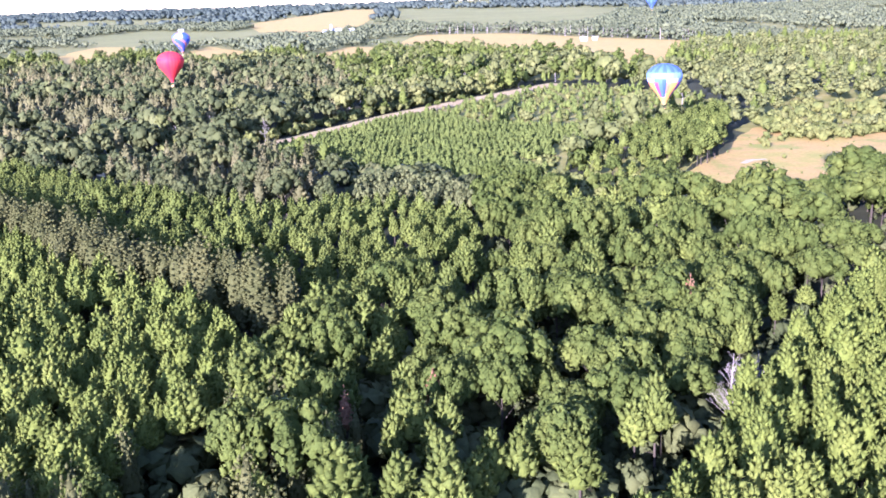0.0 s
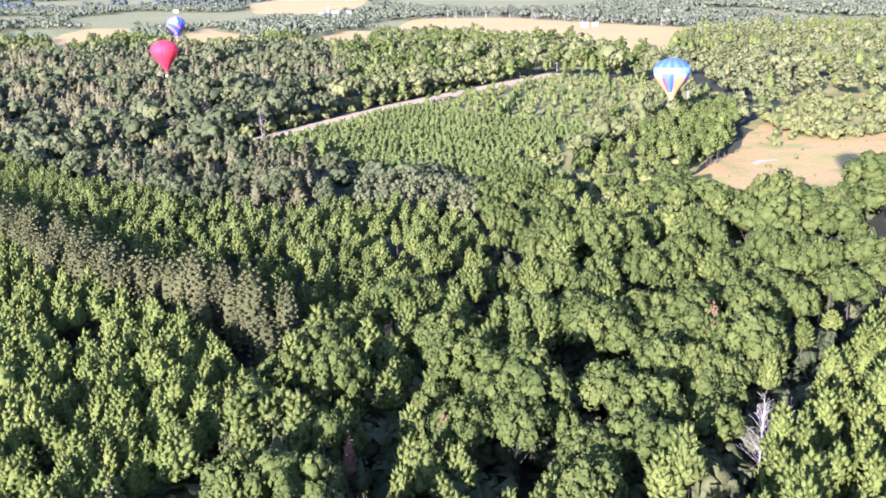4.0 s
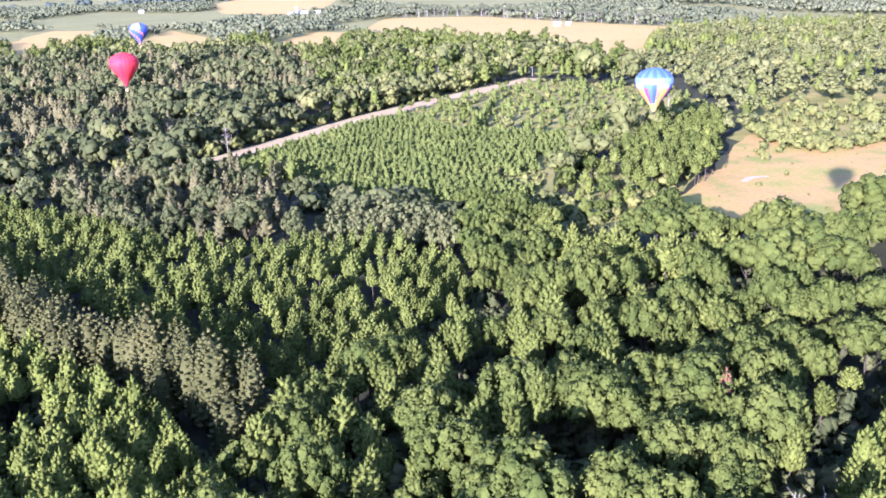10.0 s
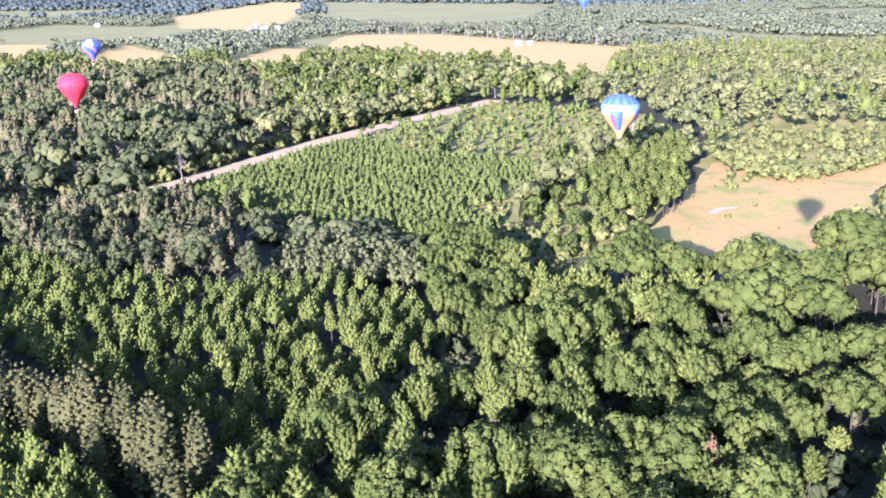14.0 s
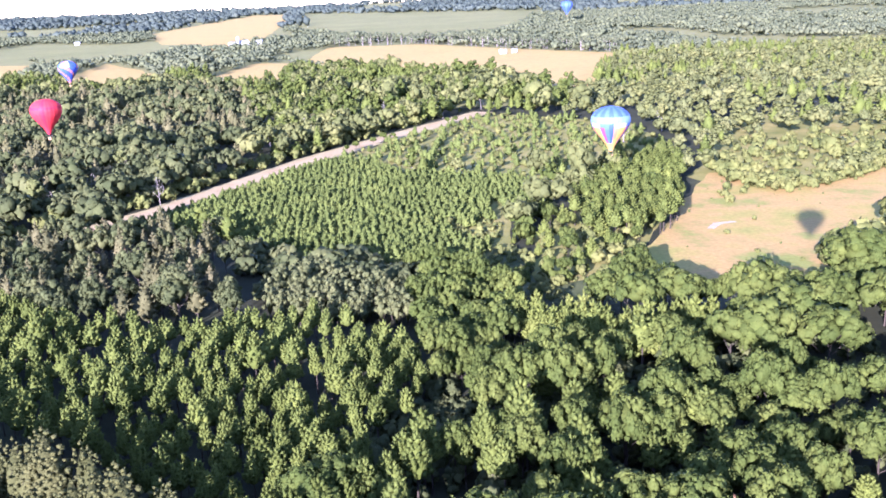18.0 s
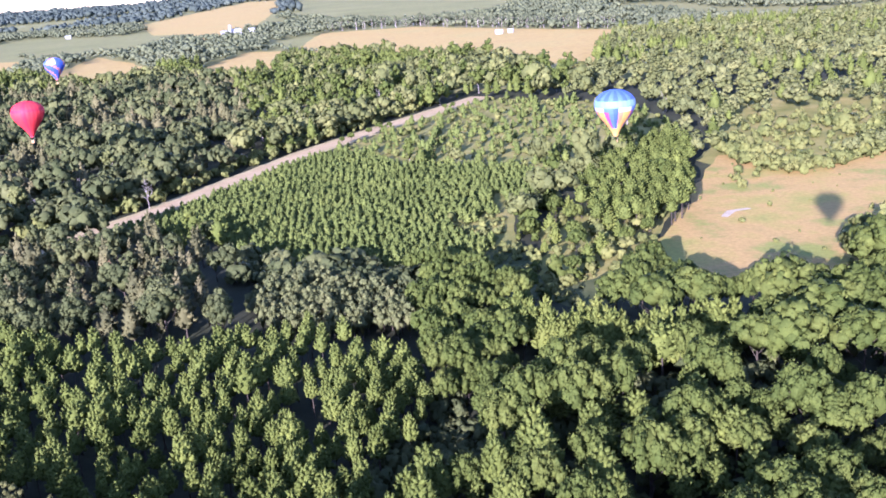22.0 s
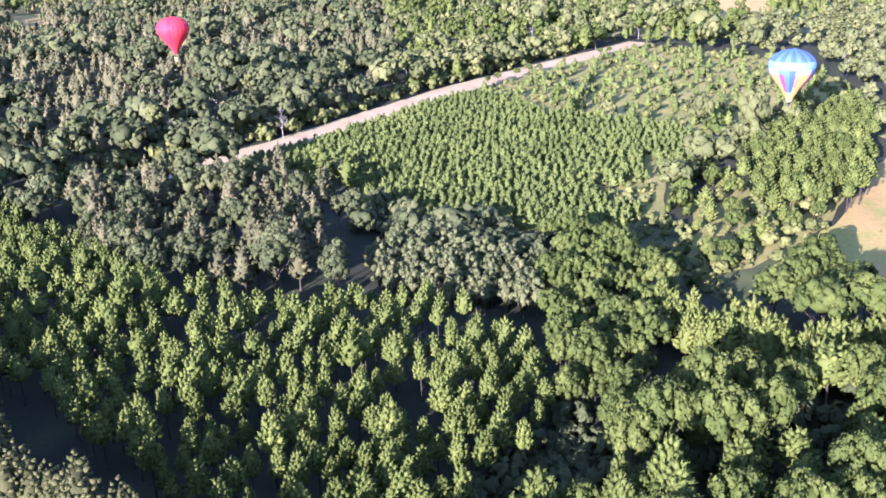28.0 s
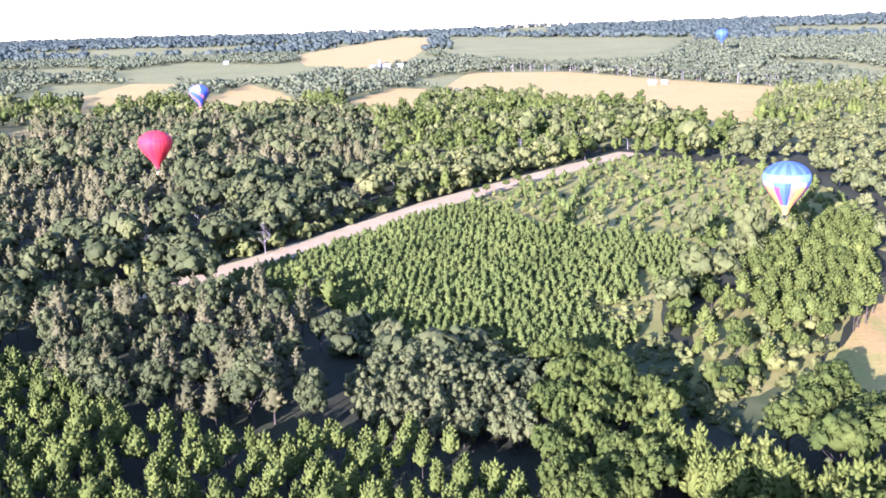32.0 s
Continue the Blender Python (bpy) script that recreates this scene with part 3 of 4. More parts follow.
def scatter(poly, gap, jitter=0.35, rows=None, seed=1, along=0.95):
    """Places in a region, one a cell of a grid that may be turned into planted rows."""
    r = np.random.default_rng(seed)
    p = np.array(poly)
    turn = radians(rows) if rows is not None else 0.3
    c, s = math.cos(turn), math.sin(turn)
    q = p @ np.array([[c, -s], [s, c]])
    lo, hi = q.min(0) - gap, q.max(0) + gap
    ax, ay = np.meshgrid(np.arange(lo[0], hi[0], gap), np.arange(lo[1], hi[1], gap * along))
    if rows is None:
        ax = ax + (np.arange(ax.shape[0]) % 2)[:, None] * gap * 0.5
    a = np.stack([ax.ravel(), ay.ravel()], 1) + (r.random((ax.size, 2)) - 0.5) * 2 * jitter * gap
    a = a @ np.array([[c, s], [-s, c]])
    a = a[inside(poly, a[:, 0], a[:, 1])]
    open_ground = (off_line(LANE[0], *a.T) > 4.0) & (off_line(LANE[1], *a.T) > 2.6) & (off_line(LANE_R, *a.T) > 0.7) & (off_line(ROAD, *a.T) > 8.0)
    return without(a[open_ground], GLADE, HOLLOW, NOTCH)


def thinned(pts, size, keep, seed):
    """Leaves natural openings in a stand."""
    v = np.array([noise.noise((x / size, y / size, seed)) for x, y in pts])
    return pts[v < keep]


PLACES = {k: [] for k in KINDS}  # x, y, height scale, width scale


def plant(kind, pts, h, wide=1.0, seed=3, spread=0.16):
    r = np.random.default_rng(seed)
    base = SIZES[kind][0]
    for x, y in pts:
        k = h / base * (1 + spread * r.normal())
        PLACES[kind].append((x, y, max(0.35, k), max(0.35, k) * wide * (1 + 0.1 * r.normal())))


plant("pine_tree", thinned(scatter(PINES, 4.4, 0.24, None, 11), 5, 0.36, 1.5), 9.8, 0.83, 12, 0.13)
plant("light_pine_tree", thinned(scatter(PINES_S, 4.2, 0.3, None, 13), 10, 0.5, 2.5), 12.5, 0.92, 14, 0.1)
plant("light_pine_tree", thinned(scatter(LIGHT, 4.0, 0.3, None, 15), 10, 0.5, 3.5), 14.0, 0.86, 16, 0.1)
near = scatter([(-62, 48), (-38, 84), (-36, 98), (-14, 122), (-2, 150), (8, 150), (30, 118), (48, 106), (50, 104), (36, 76), (20, 52), (5, 26), (-70, 20)], 4.5, 0.35, None, 17)
near = thinned(without(near, PINES_S), 7, 0.08, 4.5)
plant("oak_tree", thinned(scatter(OAKS_NEAR, 6.6, 0.4, None, 18), 7, 0.1, 9.5), 13.0, 0.82, 19)
near = np.concatenate([without(near, OAKS_NEAR), [(-23, 116), (-19.5, 119), (-16, 122), (-13.5, 126), (-18, 126), (-10.5, 130), (-8, 134), (-5, 137), (-21, 122), (-14, 132), (-30, 98), (-26, 102), (-33, 93), (-28, 108), (-24, 110), (-31, 104), (-22, 104)]])
pick = np.random.default_rng(20).random(len(near))
olive = (near[:, 0] < -14) & (near[:, 1] < 64)
plant("olive_pine_tree", near[olive & (pick < 0.55)], 13.5, 0.9, 71)
plant("pine_tree", near[(pick < 0.8) & ~(olive & (pick < 0.55))], 13.0, 0.85, 21, 0.15)
plant("oak_tree", near[pick >= 0.8], 12.5, 0.75, 22)
for seg, s in zip(STRIP, (23, 24)):
    for (x0, y0), (x1, y1) in zip(seg, seg[1:]):
        n = int(math.hypot(x1 - x0, y1 - y0) / 1.35)
        r = np.random.default_rng(s)
        pts = [(x0 + (x1 - x0) * (k + 0.5) / n + r.normal() * 2.6, y0 + (y1 - y0) * (k + 0.5) / n + r.normal() * 2.6) for k in range(n)]
        plant("spruce_tree", pts, 16.5, 1.3, s + 5, 0.07)
mixed_stand = thinned(scatter(MIXED, 5.8, 0.36, None, 25), 8, 0.1, 7.5)
pick = np.random.default_rng(24).random(len(mixed_stand))
plant("pine_tree", mixed_stand[pick < 0.42], 11.5, 1.1, 43, 0.16)
plant("oak_tree", mixed_stand[pick >= 0.42], 11.8, 0.72, 44, 0.18)
oaks = thinned(without(scatter(OAKS, 9.4, 0.34, None, 26), POPLARS, MIXED), 9, 0.26, 5.5)
plant("oak_tree", oaks, 12.5, 0.95, 27, 0.2)
rim = np.random.default_rng(97)
plant("oak_tree", [(44 + 5.5 * k + rim.normal() * 1.2, 214 + max(0, k - 9) * 1.2 + rim.normal() * 2.0) for k in range(20)], 10.8, 0.72, 98, 0.12)
plant("poplar_tree", scatter(POPLARS, 3.3, 0.35, None, 28), 9.0, 1.0, 29)
plant("aspen_tree", scatter(GREY, 3.0, 0.35, None, 30), 8.0, 0.9, 31)
dark = thinned(scatter(DARK, 6.0, 0.4, None, 32), 12, 0.35, 6.5)
pick = np.random.default_rng(33).random(len(dark))
plant("dark_oak_tree", dark[pick < 0.5], 10.0, 0.95, 34, 0.22)
plant("dark_fir_tree", dark[pick >= 0.5], 10.5, 1.0, 35, 0.22)
plant("pine_tree", scatter(ROW_R, 5.2, 0.25, -26, 36, 0.85), 9.5, 1.0, 37)
lane_side = scatter([(-4, 174), (5, 168), (15, 188), (15, 212), (24, 240), (16, 258), (-10, 262), (-8, 232), (-6, 198)], 4.8, 0.4, None, 38)
plant("oak_tree", lane_side, 8.5, 0.75, 39)
corner = scatter([(36, 214), (60, 216), (54, 238), (46, 250), (30, 242)], 6.5, 0.4, None, 75)
plant("oak_tree", corner, 9.5, 0.9, 76)
mid = scatter(MIDBUSH, 10.0, 0.42, None, 40)
plant("oak_tree", mid[::2], 8.0, 0.75, 41)
plant("poplar_tree", mid[1::2], 7.0, 1.1, 42)
plant("oak_tree", [(-46, 477), (-42, 484), (-34, 497), (-29, 507), (-24, 513), (6, 560), (11, 567)], 5.0, 0.8, 45)

THINGS = {"pine_tree": 300, "olive_pine_tree": 60, "light_pine_tree": 260, "oak_tree": 260, "spruce_tree": 180, "poplar_tree": 90, "dark_oak_tree": 120, "dark_fir_tree": 120, "aspen_tree": 60}
BOLE = {k: stem(np.random.default_rng(5), h * 0.6, 0.02 * h, 0.08, (), 4) for k, (h, _) in SIZES.items()}


RICH = {"oak_tree": 120, "dark_oak_tree": 40}  # the fullest crowns stand nearest to the flight


def tree_thing(kind, k, rich):
    leaf, bark, maker, _, label, cat = KINDS[kind]
    full, (tv, tt), slim = TEMPLATES[kind][k]
    cv, ct = full if rich else slim
    root = tagged(new(kind), label, cat, kind.replace("_", " ") + "s")
    for name, v, t, m in (("crown", cv, ct, leaf), ("trunk", tv, tt, bark)):
        ob = new(name, mesh_from(name, v, t, [m, M_CROWN_SHADE], smooth=True))
        ob.parent = root
    return root


def spread_mesh(name, jobs, mats, label, category):
    """One object of many plants. jobs: (crown, trunk or None, rows of x, y, z, width, height, turn)."""
    vs, ts, ms, n = [], [], [], 0
    for piece, slot, rows in jobs:
        v, t = piece
        rows = np.asarray(rows, float)
        if not len(rows):
            continue
        c, s = np.cos(rows[:, 5])[:, None], np.sin(rows[:, 5])[:, None]
        x, y, z = v[:, 0][None], v[:, 1][None], v[:, 2][None]
        w, h = rows[:, 3][:, None], rows[:, 4][:, None]
        out = np.stack([rows[:, 0][:, None] + (x * c - y * s) * w, rows[:, 1][:, None] + (x * s + y * c) * w, rows[:, 2][:, None] + z * h], -1)
        vs.append(out.reshape(-1, 3))
        ts.append((t[None, :, :3] + (n + np.arange(len(rows)) * len(v))[:, None, None]).reshape(-1, 3))
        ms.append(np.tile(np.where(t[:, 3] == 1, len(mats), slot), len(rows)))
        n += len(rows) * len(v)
    me = mesh_from(name, np.concatenate(vs), np.concatenate(ts), mats + [M_CROWN_SHADE], np.concatenate(ms), True)
    return tagged(new(name, me), label, category, kind="stuff")


for kind, rows in PLACES.items():
    rows.sort(key=lambda p: math.hypot(p[0] - 5, p[1] - 60))
    r = np.random.default_rng(len(kind))
    roots = {}
    for rank, (x, y, hk, wk) in enumerate(rows[:THINGS[kind]]):
        rich = rank < RICH.get(kind, 1000)
        k = int(r.integers(5))
        m = pose(x, y, 0, 0, 0, float(r.random() * 360))
        if (k, rich) not in roots:
            roots[k, rich] = tree = tree_thing(kind, k, rich)
            tree.matrix_basis = m
        else:
            tree = copy_thing(roots[k, rich], m)
        tree.scale = (wk, wk, hk)
    rest = [[] for _ in range(5)]
    for x, y, hk, wk in rows[THINGS[kind]:]:
        rest[int(r.integers(5))].append((x, y, 0.0, wk, hk, r.random() * 6.283))
    if any(rest):
        jobs = []
        for k in range(5):
            jobs += [(TEMPLATES[kind][k][2], 0, rest[k]), (BOLE[kind], 1, rest[k])]
        spread_mesh(kind.replace("_tree", "_stand"), jobs, [KINDS[kind][0], KINDS[kind][1]], KINDS[kind][4].replace("pine with", "pines with") + ", many together", "trees")

# ---------------------------------------------------------------- saplings, shrubs, woods
def small_set(maker, count, *args, seed=0, **kw):
    return [maker(np.random.default_rng(seed + k), *args, **kw) for k in range(count)]


def strew(name, pieces, pts, mat, h, base, wide, label, category, seed, spread=0.2, extra=None, plainer=None, beyond=560):
    """One object of many plants; past a line in the plan the plainer crowns take over."""
    r = np.random.default_rng(seed)
    near_sets = len(pieces)
    pieces = list(pieces) + list(plainer or [])
    rest = [[] for _ in pieces]
    for x, y in pts:
        k = h / base * max(0.4, 1 + spread * r.normal())
        pick = near_sets + int(r.integers(len(pieces) - near_sets)) if plainer and y > beyond else int(r.integers(near_sets))
        rest[pick].append((x, y, float(ground_z(x, y)), k * wide * (1 + 0.12 * r.normal()), k, r.random() * 6.283))
    jobs = [(p, 0, q) for p, q in zip(pieces, rest)]
    if extra is not None:
        jobs += [(extra, 1, q) for q in rest]
    return spread_mesh(name, jobs, mat, label, category)


def little_pine(r, h, rad, tiers, around, hairs):
    return conifer(r, h, rad, h * 0.08, tiers, around, hairs, 0.95 * rad, 0.3 * rad, 0.75, 1.1, 0.7)


def little_bush(r, h, rad, lobes, per):
    return billows(r, h, rad, 0.02 * h, lobes, per, 0.5)


saplings = small_set(little_pine, 5, 4.5, 1.75, 3, 5, 0, seed=200)
strew("sapling_rows", saplings, scatter(YOUNG, 2.4, 0.38, 5, 41, 1.05), [M_YOUNG], 3.5, 4.5, 1.14, "young pine saplings planted in close straight rows", "saplings", 42, 0.12)

bushes = small_set(little_bush, 5, 4.0, 2.2, 5, 5, seed=220)
strew("regrowth_bushes", bushes, scatter(REGEN, 9.5, 0.5, None, 43), [M_SHRUB], 2.2, 4.0, 0.9, "light green bushes and saplings of a regrowing clearing", "bushes", 44, 0.4)
strew("regrowth_saplings", saplings, scatter(REGEN, 9.0, 0.5, None, 61), [M_YOUNG], 4.2, 4.5, 1.1, "taller young conifers in the regrowing clearing", "saplings", 62, 0.3)
strew("meadow_edge_bushes", bushes, scatter(BUSHES, 8.2, 0.5, None, 45), [M_SHRUB], 3.8, 4.0, 0.95, "pale round bushes along the far edge of the meadow", "bushes", 46, 0.4)
strew("meadow_bushes", bushes, scatter([(100, 330), (108, 378), (122, 375), (118, 350), (112, 330)], 9.0, 0.5, None, 65), [M_SHRUB], 2.2, 4.0, 0.9, "scattered small bushes standing in the dry meadow", "bushes", 66, 0.4)
strew("meadow_front_bushes", bushes, scatter([(100, 236), (108, 262), (122, 282), (150, 290), (150, 245), (118, 238)], 6.0, 0.5, None, 67), [M_SHRUB], 5.0, 4.0, 0.9, "pale bushes along the near edge of the meadow", "bushes", 68, 0.4)
strew("roadside_bushes", bushes, scatter([(-165, 302), (-140, 330), (-108, 378), (-78, 448), (-42, 520), (8, 600), (2, 612), (-52, 528), (-90, 452), (-122, 380), (-175, 312)], 5.0, 0.5, None, 69), [M_SHRUB], 4.0, 4.0, 0.95, "green bushes along the wood beside the road", "bushes", 70, 0.35)
strew("lane_bushes", bushes, scatter([(20, 240), (46, 240), (62, 282), (76, 312), (60, 330), (30, 300)], 7.0, 0.5, None, 47), [M_SHRUB], 3.0, 4.0, 0.9, "low green bushes beside the grassy lane", "bushes", 48, 0.4)

# dark bushes added on shaded ground; the shade is in their leaf colour
strew("shade_bushes", bushes, scatter([(-60, 264), (-48, 240), (-36, 256), (-8, 236), (-4, 262), (-14, 268), (-37, 270), (-58, 290)], 3.8, 0.5, None, 85), [M_DARK], 4.2, 4.0, 0.95, "dark filler bushes painting the shade before the saplings", "bushes", 86, 0.35)
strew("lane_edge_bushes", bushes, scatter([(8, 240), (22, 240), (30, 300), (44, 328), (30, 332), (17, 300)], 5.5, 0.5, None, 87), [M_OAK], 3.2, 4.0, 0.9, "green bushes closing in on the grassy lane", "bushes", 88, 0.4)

# dark leaves here paint the shade of the gap and the lane
strew("gap_shade_bushes", bushes, scatter([(66, 122), (56, 122), (46, 106), (30, 78), (14, 54), (2, 32), (10, 28), (26, 50), (42, 74), (54, 98)], 2.8, 0.5, None, 89), [M_DARK], 3.2, 4.0, 0.8, "dark filler bushes painting the shade between two stands of pine", "bushes", 90, 0.35)
strew("undergrowth", bushes, scatter([(-24, 138), (-12, 136), (6, 166), (0, 178), (-12, 166)], 3.0, 0.5, None, 91), [M_DARK], 3.0, 4.0, 0.85, "dark filler bushes painting the shade beside the grassy lane", "bushes", 92, 0.35)
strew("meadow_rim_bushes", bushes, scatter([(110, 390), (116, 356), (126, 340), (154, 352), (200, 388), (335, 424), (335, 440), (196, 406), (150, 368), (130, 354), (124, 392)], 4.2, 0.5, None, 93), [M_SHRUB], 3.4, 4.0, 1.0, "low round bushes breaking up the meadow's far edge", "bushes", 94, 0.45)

# M_DARK, not M_OAK, so the shade between crowns is put into the leaves
strew("oak_shade_bushes", bushes, without(scatter(OAKS, 7.5, 0.5, None, 95), POPLARS, MIXED), [M_DARK], 3.0, 4.0, 0.9, "dark filler bushes painting the shade between the oaks", "bushes", 96, 0.3)

strew("lane_mouth_bushes", bushes, scatter([(4, 234), (42, 234), (44, 254), (6, 254)], 4.2, 0.5, None, 83), [M_OAK], 4.0, 4.0, 0.9, "green bushes at the mouth of the grassy lane", "bushes", 84, 0.35)

# low growth on the open ground
def open_spots(poly, count, seed):
    r = np.random.default_rng(seed)
    p = np.array(poly, float)
    a = p.min(0) + r.random((count * 3, 2)) * (p.max(0) - p.min(0))
    return a[inside(poly, a[:, 0], a[:, 1])][:count]


tussocks = small_set(little_bush, 3, 1.0, 0.8, 3, 4, seed=230)
strew("glade_tussocks", tussocks, open_spots(GLADE, 170, 101), [M_SHRUB], 0.9, 1.0, 1.1, "low tussocks and seedlings in the glade", "grass", 102, 0.5)
strew("notch_tussocks", tussocks, open_spots(NOTCH, 60, 103), [M_SHRUB], 0.9, 1.0, 1.1, "low tussocks in the gap of the plantation", "grass", 104, 0.5)
# dark leaf colour stands in for the lane's shade
strew("lane_shade_tussocks", tussocks, open_spots([(-18, 138), (-8, 136), (8, 166), (-2, 176)], 480, 105), [M_DARK], 0.8, 1.0, 1.0, "dark low growth painting the shade of the lane", "grass", 106, 0.5)
strew("meadow_seedlings", tussocks, open_spots(FIELD, 90, 107), [M_SHRUB], 0.6, 1.0, 0.9, "small seedlings dotted over the dry meadow", "bushes", 108, 0.5)

# filler shrubs under the near stands, dark leaves standing in for gap shade
NEARBY = [(-66, 30), (-40, 84), (-36, 98), (-14, 122), (-2, 150), (8, 150), (30, 118), (48, 106), (50, 104), (36, 76), (20, 52), (5, 26)]
shade_bush = small_set(little_bush, 4, 4.0, 2.4, 6, 6, seed=235)
strew("near_shade_shrubs", shade_bush, scatter(NEARBY, 5.0, 0.45, None, 111), [M_DARK], 4.2, 4.0, 1.0, "dark filler shrubs painting the shade under the near trees", "bushes", 112, 0.35)
strew("pine_shade_shrubs", shade_bush, scatter(PINES_S, 6.5, 0.45, None, 113), [M_DARK], 3.6, 4.0, 1.0, "dark filler shrubs painting the shade under the bright pines", "bushes", 114, 0.35)
strew("mixed_shade_shrubs", shade_bush, scatter(MIXED, 6.0, 0.45, None, 115), [M_DARK], 3.6, 4.0, 1.0, "dark filler shrubs painting the shade between oaks and pines", "bushes", 116, 0.35)

# mixed woods beyond the road and round the meadow
YARD = [(-345, 1560), (-345, 1600), (-262, 1600), (-262, 1500), (-330, 1480)]
KNOWN = [YARD, FIELD, YOUNG, PINES, PINES_S, LIGHT, OAKS, POPLARS, GREY, DARK, MIDBUSH, ROW_R, REGEN, BUSHES, *HAY, *CROPS]
wood_round = small_set(oak_crown, 5, 11.0, 4.6, 8, 5, 0.35, 4, seed=240)
plain_round = small_set(oak_crown, 4, 11.0, 4.6, 6, 4, 0.3, seed=250)
wood_tall = small_set(oak_crown, 4, 14.0, 3.8, 7, 5, 0.25, seed=260)
wood_pine = small_set(fir_crown, 4, 11.0, 3.0, 4, 5, 0, seed=280)
wood_stem = stem(np.random.default_rng(3), 9.0, 0.2, 0.08, (), 3)


def wedge(x, y):
    a = np.degrees(np.arctan2(x, y + 90))
    return (a > -40) & (a < 31)


def wood_places(y0, y1, gap, seed, half):
    pts = scatter([(-half, y0), (half, y0), (half, y1), (-half, y1)], gap, 0.45, None, seed)
    pts = pts[wedge(*pts.T)]
    return without(pts, *KNOWN)


mid_wood = wood_places(215, 1010, 9.6, 51, 760)
# the strip between the road and the saplings is kept mown
south = [(-160, 300), (-127, 325), (-110, 350), (-64, 450), (-26, 515), (20, 590), (60, 560), (-30, 430), (-110, 325), (-140, 296)]
mid_wood = without(mid_wood, south)
mid_wood = mid_wood[~((mid_wood[:, 1] < 300) & (np.abs(mid_wood[:, 0]) < 110))]
patch = np.array([noise.noise((x * 0.011, y * 0.011, 2.0)) for x, y in mid_wood])
pick = np.random.default_rng(52).random(len(mid_wood)) + patch * 0.9
pick[(mid_wood[:, 0] > 95) & (mid_wood[:, 1] < 720)] -= 0.45  # scrubbier on the meadow's side
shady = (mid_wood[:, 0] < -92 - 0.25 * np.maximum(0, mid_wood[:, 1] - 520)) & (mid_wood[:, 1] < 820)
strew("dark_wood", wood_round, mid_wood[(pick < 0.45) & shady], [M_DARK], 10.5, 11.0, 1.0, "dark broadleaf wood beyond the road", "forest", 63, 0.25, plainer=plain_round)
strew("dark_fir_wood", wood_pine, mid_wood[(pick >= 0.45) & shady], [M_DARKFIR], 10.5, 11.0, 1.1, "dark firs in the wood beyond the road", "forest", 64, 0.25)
mid_wood, pick = mid_wood[~shady], pick[~shady]
scrub = (mid_wood[:, 0] > 60 + 0.05 * mid_wood[:, 1]) & (pick < 0.72)
strew("pale_wood", wood_round, thinned(mid_wood[scrub], 14, 0.34, 8.5)[::2], [M_PALEWOOD], 8.5, 11.0, 0.85, "pale green scrubby wood with rounded crowns", "forest", 72, 0.25, plainer=plain_round)
strew("scrub_wood", wood_tall, thinned(mid_wood[scrub], 14, 0.34, 8.5)[1::2], [M_WOOD], 8.5, 14.0, 1.5, "green mixed trees among the pale scrub", "forest", 99, 0.3)
mid_wood, pick = mid_wood[~scrub], pick[~scrub]
strew("mixed_wood", wood_round, mid_wood[pick < 0.45], [M_WOOD], 10.0, 11.0, 1.0, "mixed broadleaf wood with rounded crowns", "forest", 53, 0.28, plainer=plain_round)
strew("tall_wood", wood_tall, mid_wood[(pick >= 0.45) & (pick < 0.72)], [M_OAK, M_PALEBARK], 12.5, 14.0, 1.0, "tall slender broadleaf trees in the wood", "forest", 54, 0.25, wood_stem)
strew("conifer_wood", wood_pine, mid_wood[pick >= 0.72], [M_PINE], 10.5, 11.0, 1.05, "dark pines among the mixed wood", "forest", 55, 0.28)

broad_clump = small_set(clumps, 4, 11.0, 5.0, 1.0, 7, 1, 1.5, seed=360)
# the woods go on behind and beside the flight
behind = np.concatenate([scatter([(-330, -320), (330, -320), (330, 22), (-330, 22)], 19.0, 0.42, None, 77),
                         scatter([(-330, 22), (-205, 22), (-235, 240), (-330, 300)], 11.0, 0.42, None, 78),
                         scatter([(125, 22), (330, 22), (330, 250), (215, 225), (165, 118), (125, 120)], 10.0, 0.42, None, 79),
                         scatter([(-205, 22), (-95, 22), (-95, 40), (-165, 190), (-235, 235)], 8.5, 0.42, None, 80)])
strew("surrounding_wood", broad_clump, behind[::2], [M_WOOD], 12.0, 11.0, 1.25, "mixed wood round about the flight", "forest", 81, 0.2)
strew("surrounding_pines", broad_clump, behind[1::2], [M_PINE], 13.0, 11.0, 1.0, "pines of the wood round about the flight", "forest", 82, 0.2)

# tall bare-stemmed trees along the far edge of the hay field
edge_tree = small_set(clumps, 3, 18.0, 3.2, 9.0, 12, 2, 1.3, seed=340)
edge_stem = stem(np.random.default_rng(4), 13.0, 0.35, 0.15, (), 4)
edge = []
for (x0, y0), (x1, y1) in zip([(-140, 1430), (-17, 1400), (90, 1234)], [(-17, 1400), (90, 1234), (205, 1072)]):
    r = np.random.default_rng(73)
    n = int(math.hypot(x1 - x0, y1 - y0) / 5)
    edge += [(x0 + (x1 - x0) * k / n + r.normal() * 4, y0 + (y1 - y0) * k / n + abs(r.normal()) * 8) for k in range(n)]
strew("field_edge_trees", edge_tree, edge, [M_FAR_HAZE, M_PALEBARK], 17.0, 18.0, 1.0, "tall trees with pale bare stems along the hay field", "trees", 74, 0.12, edge_stem)

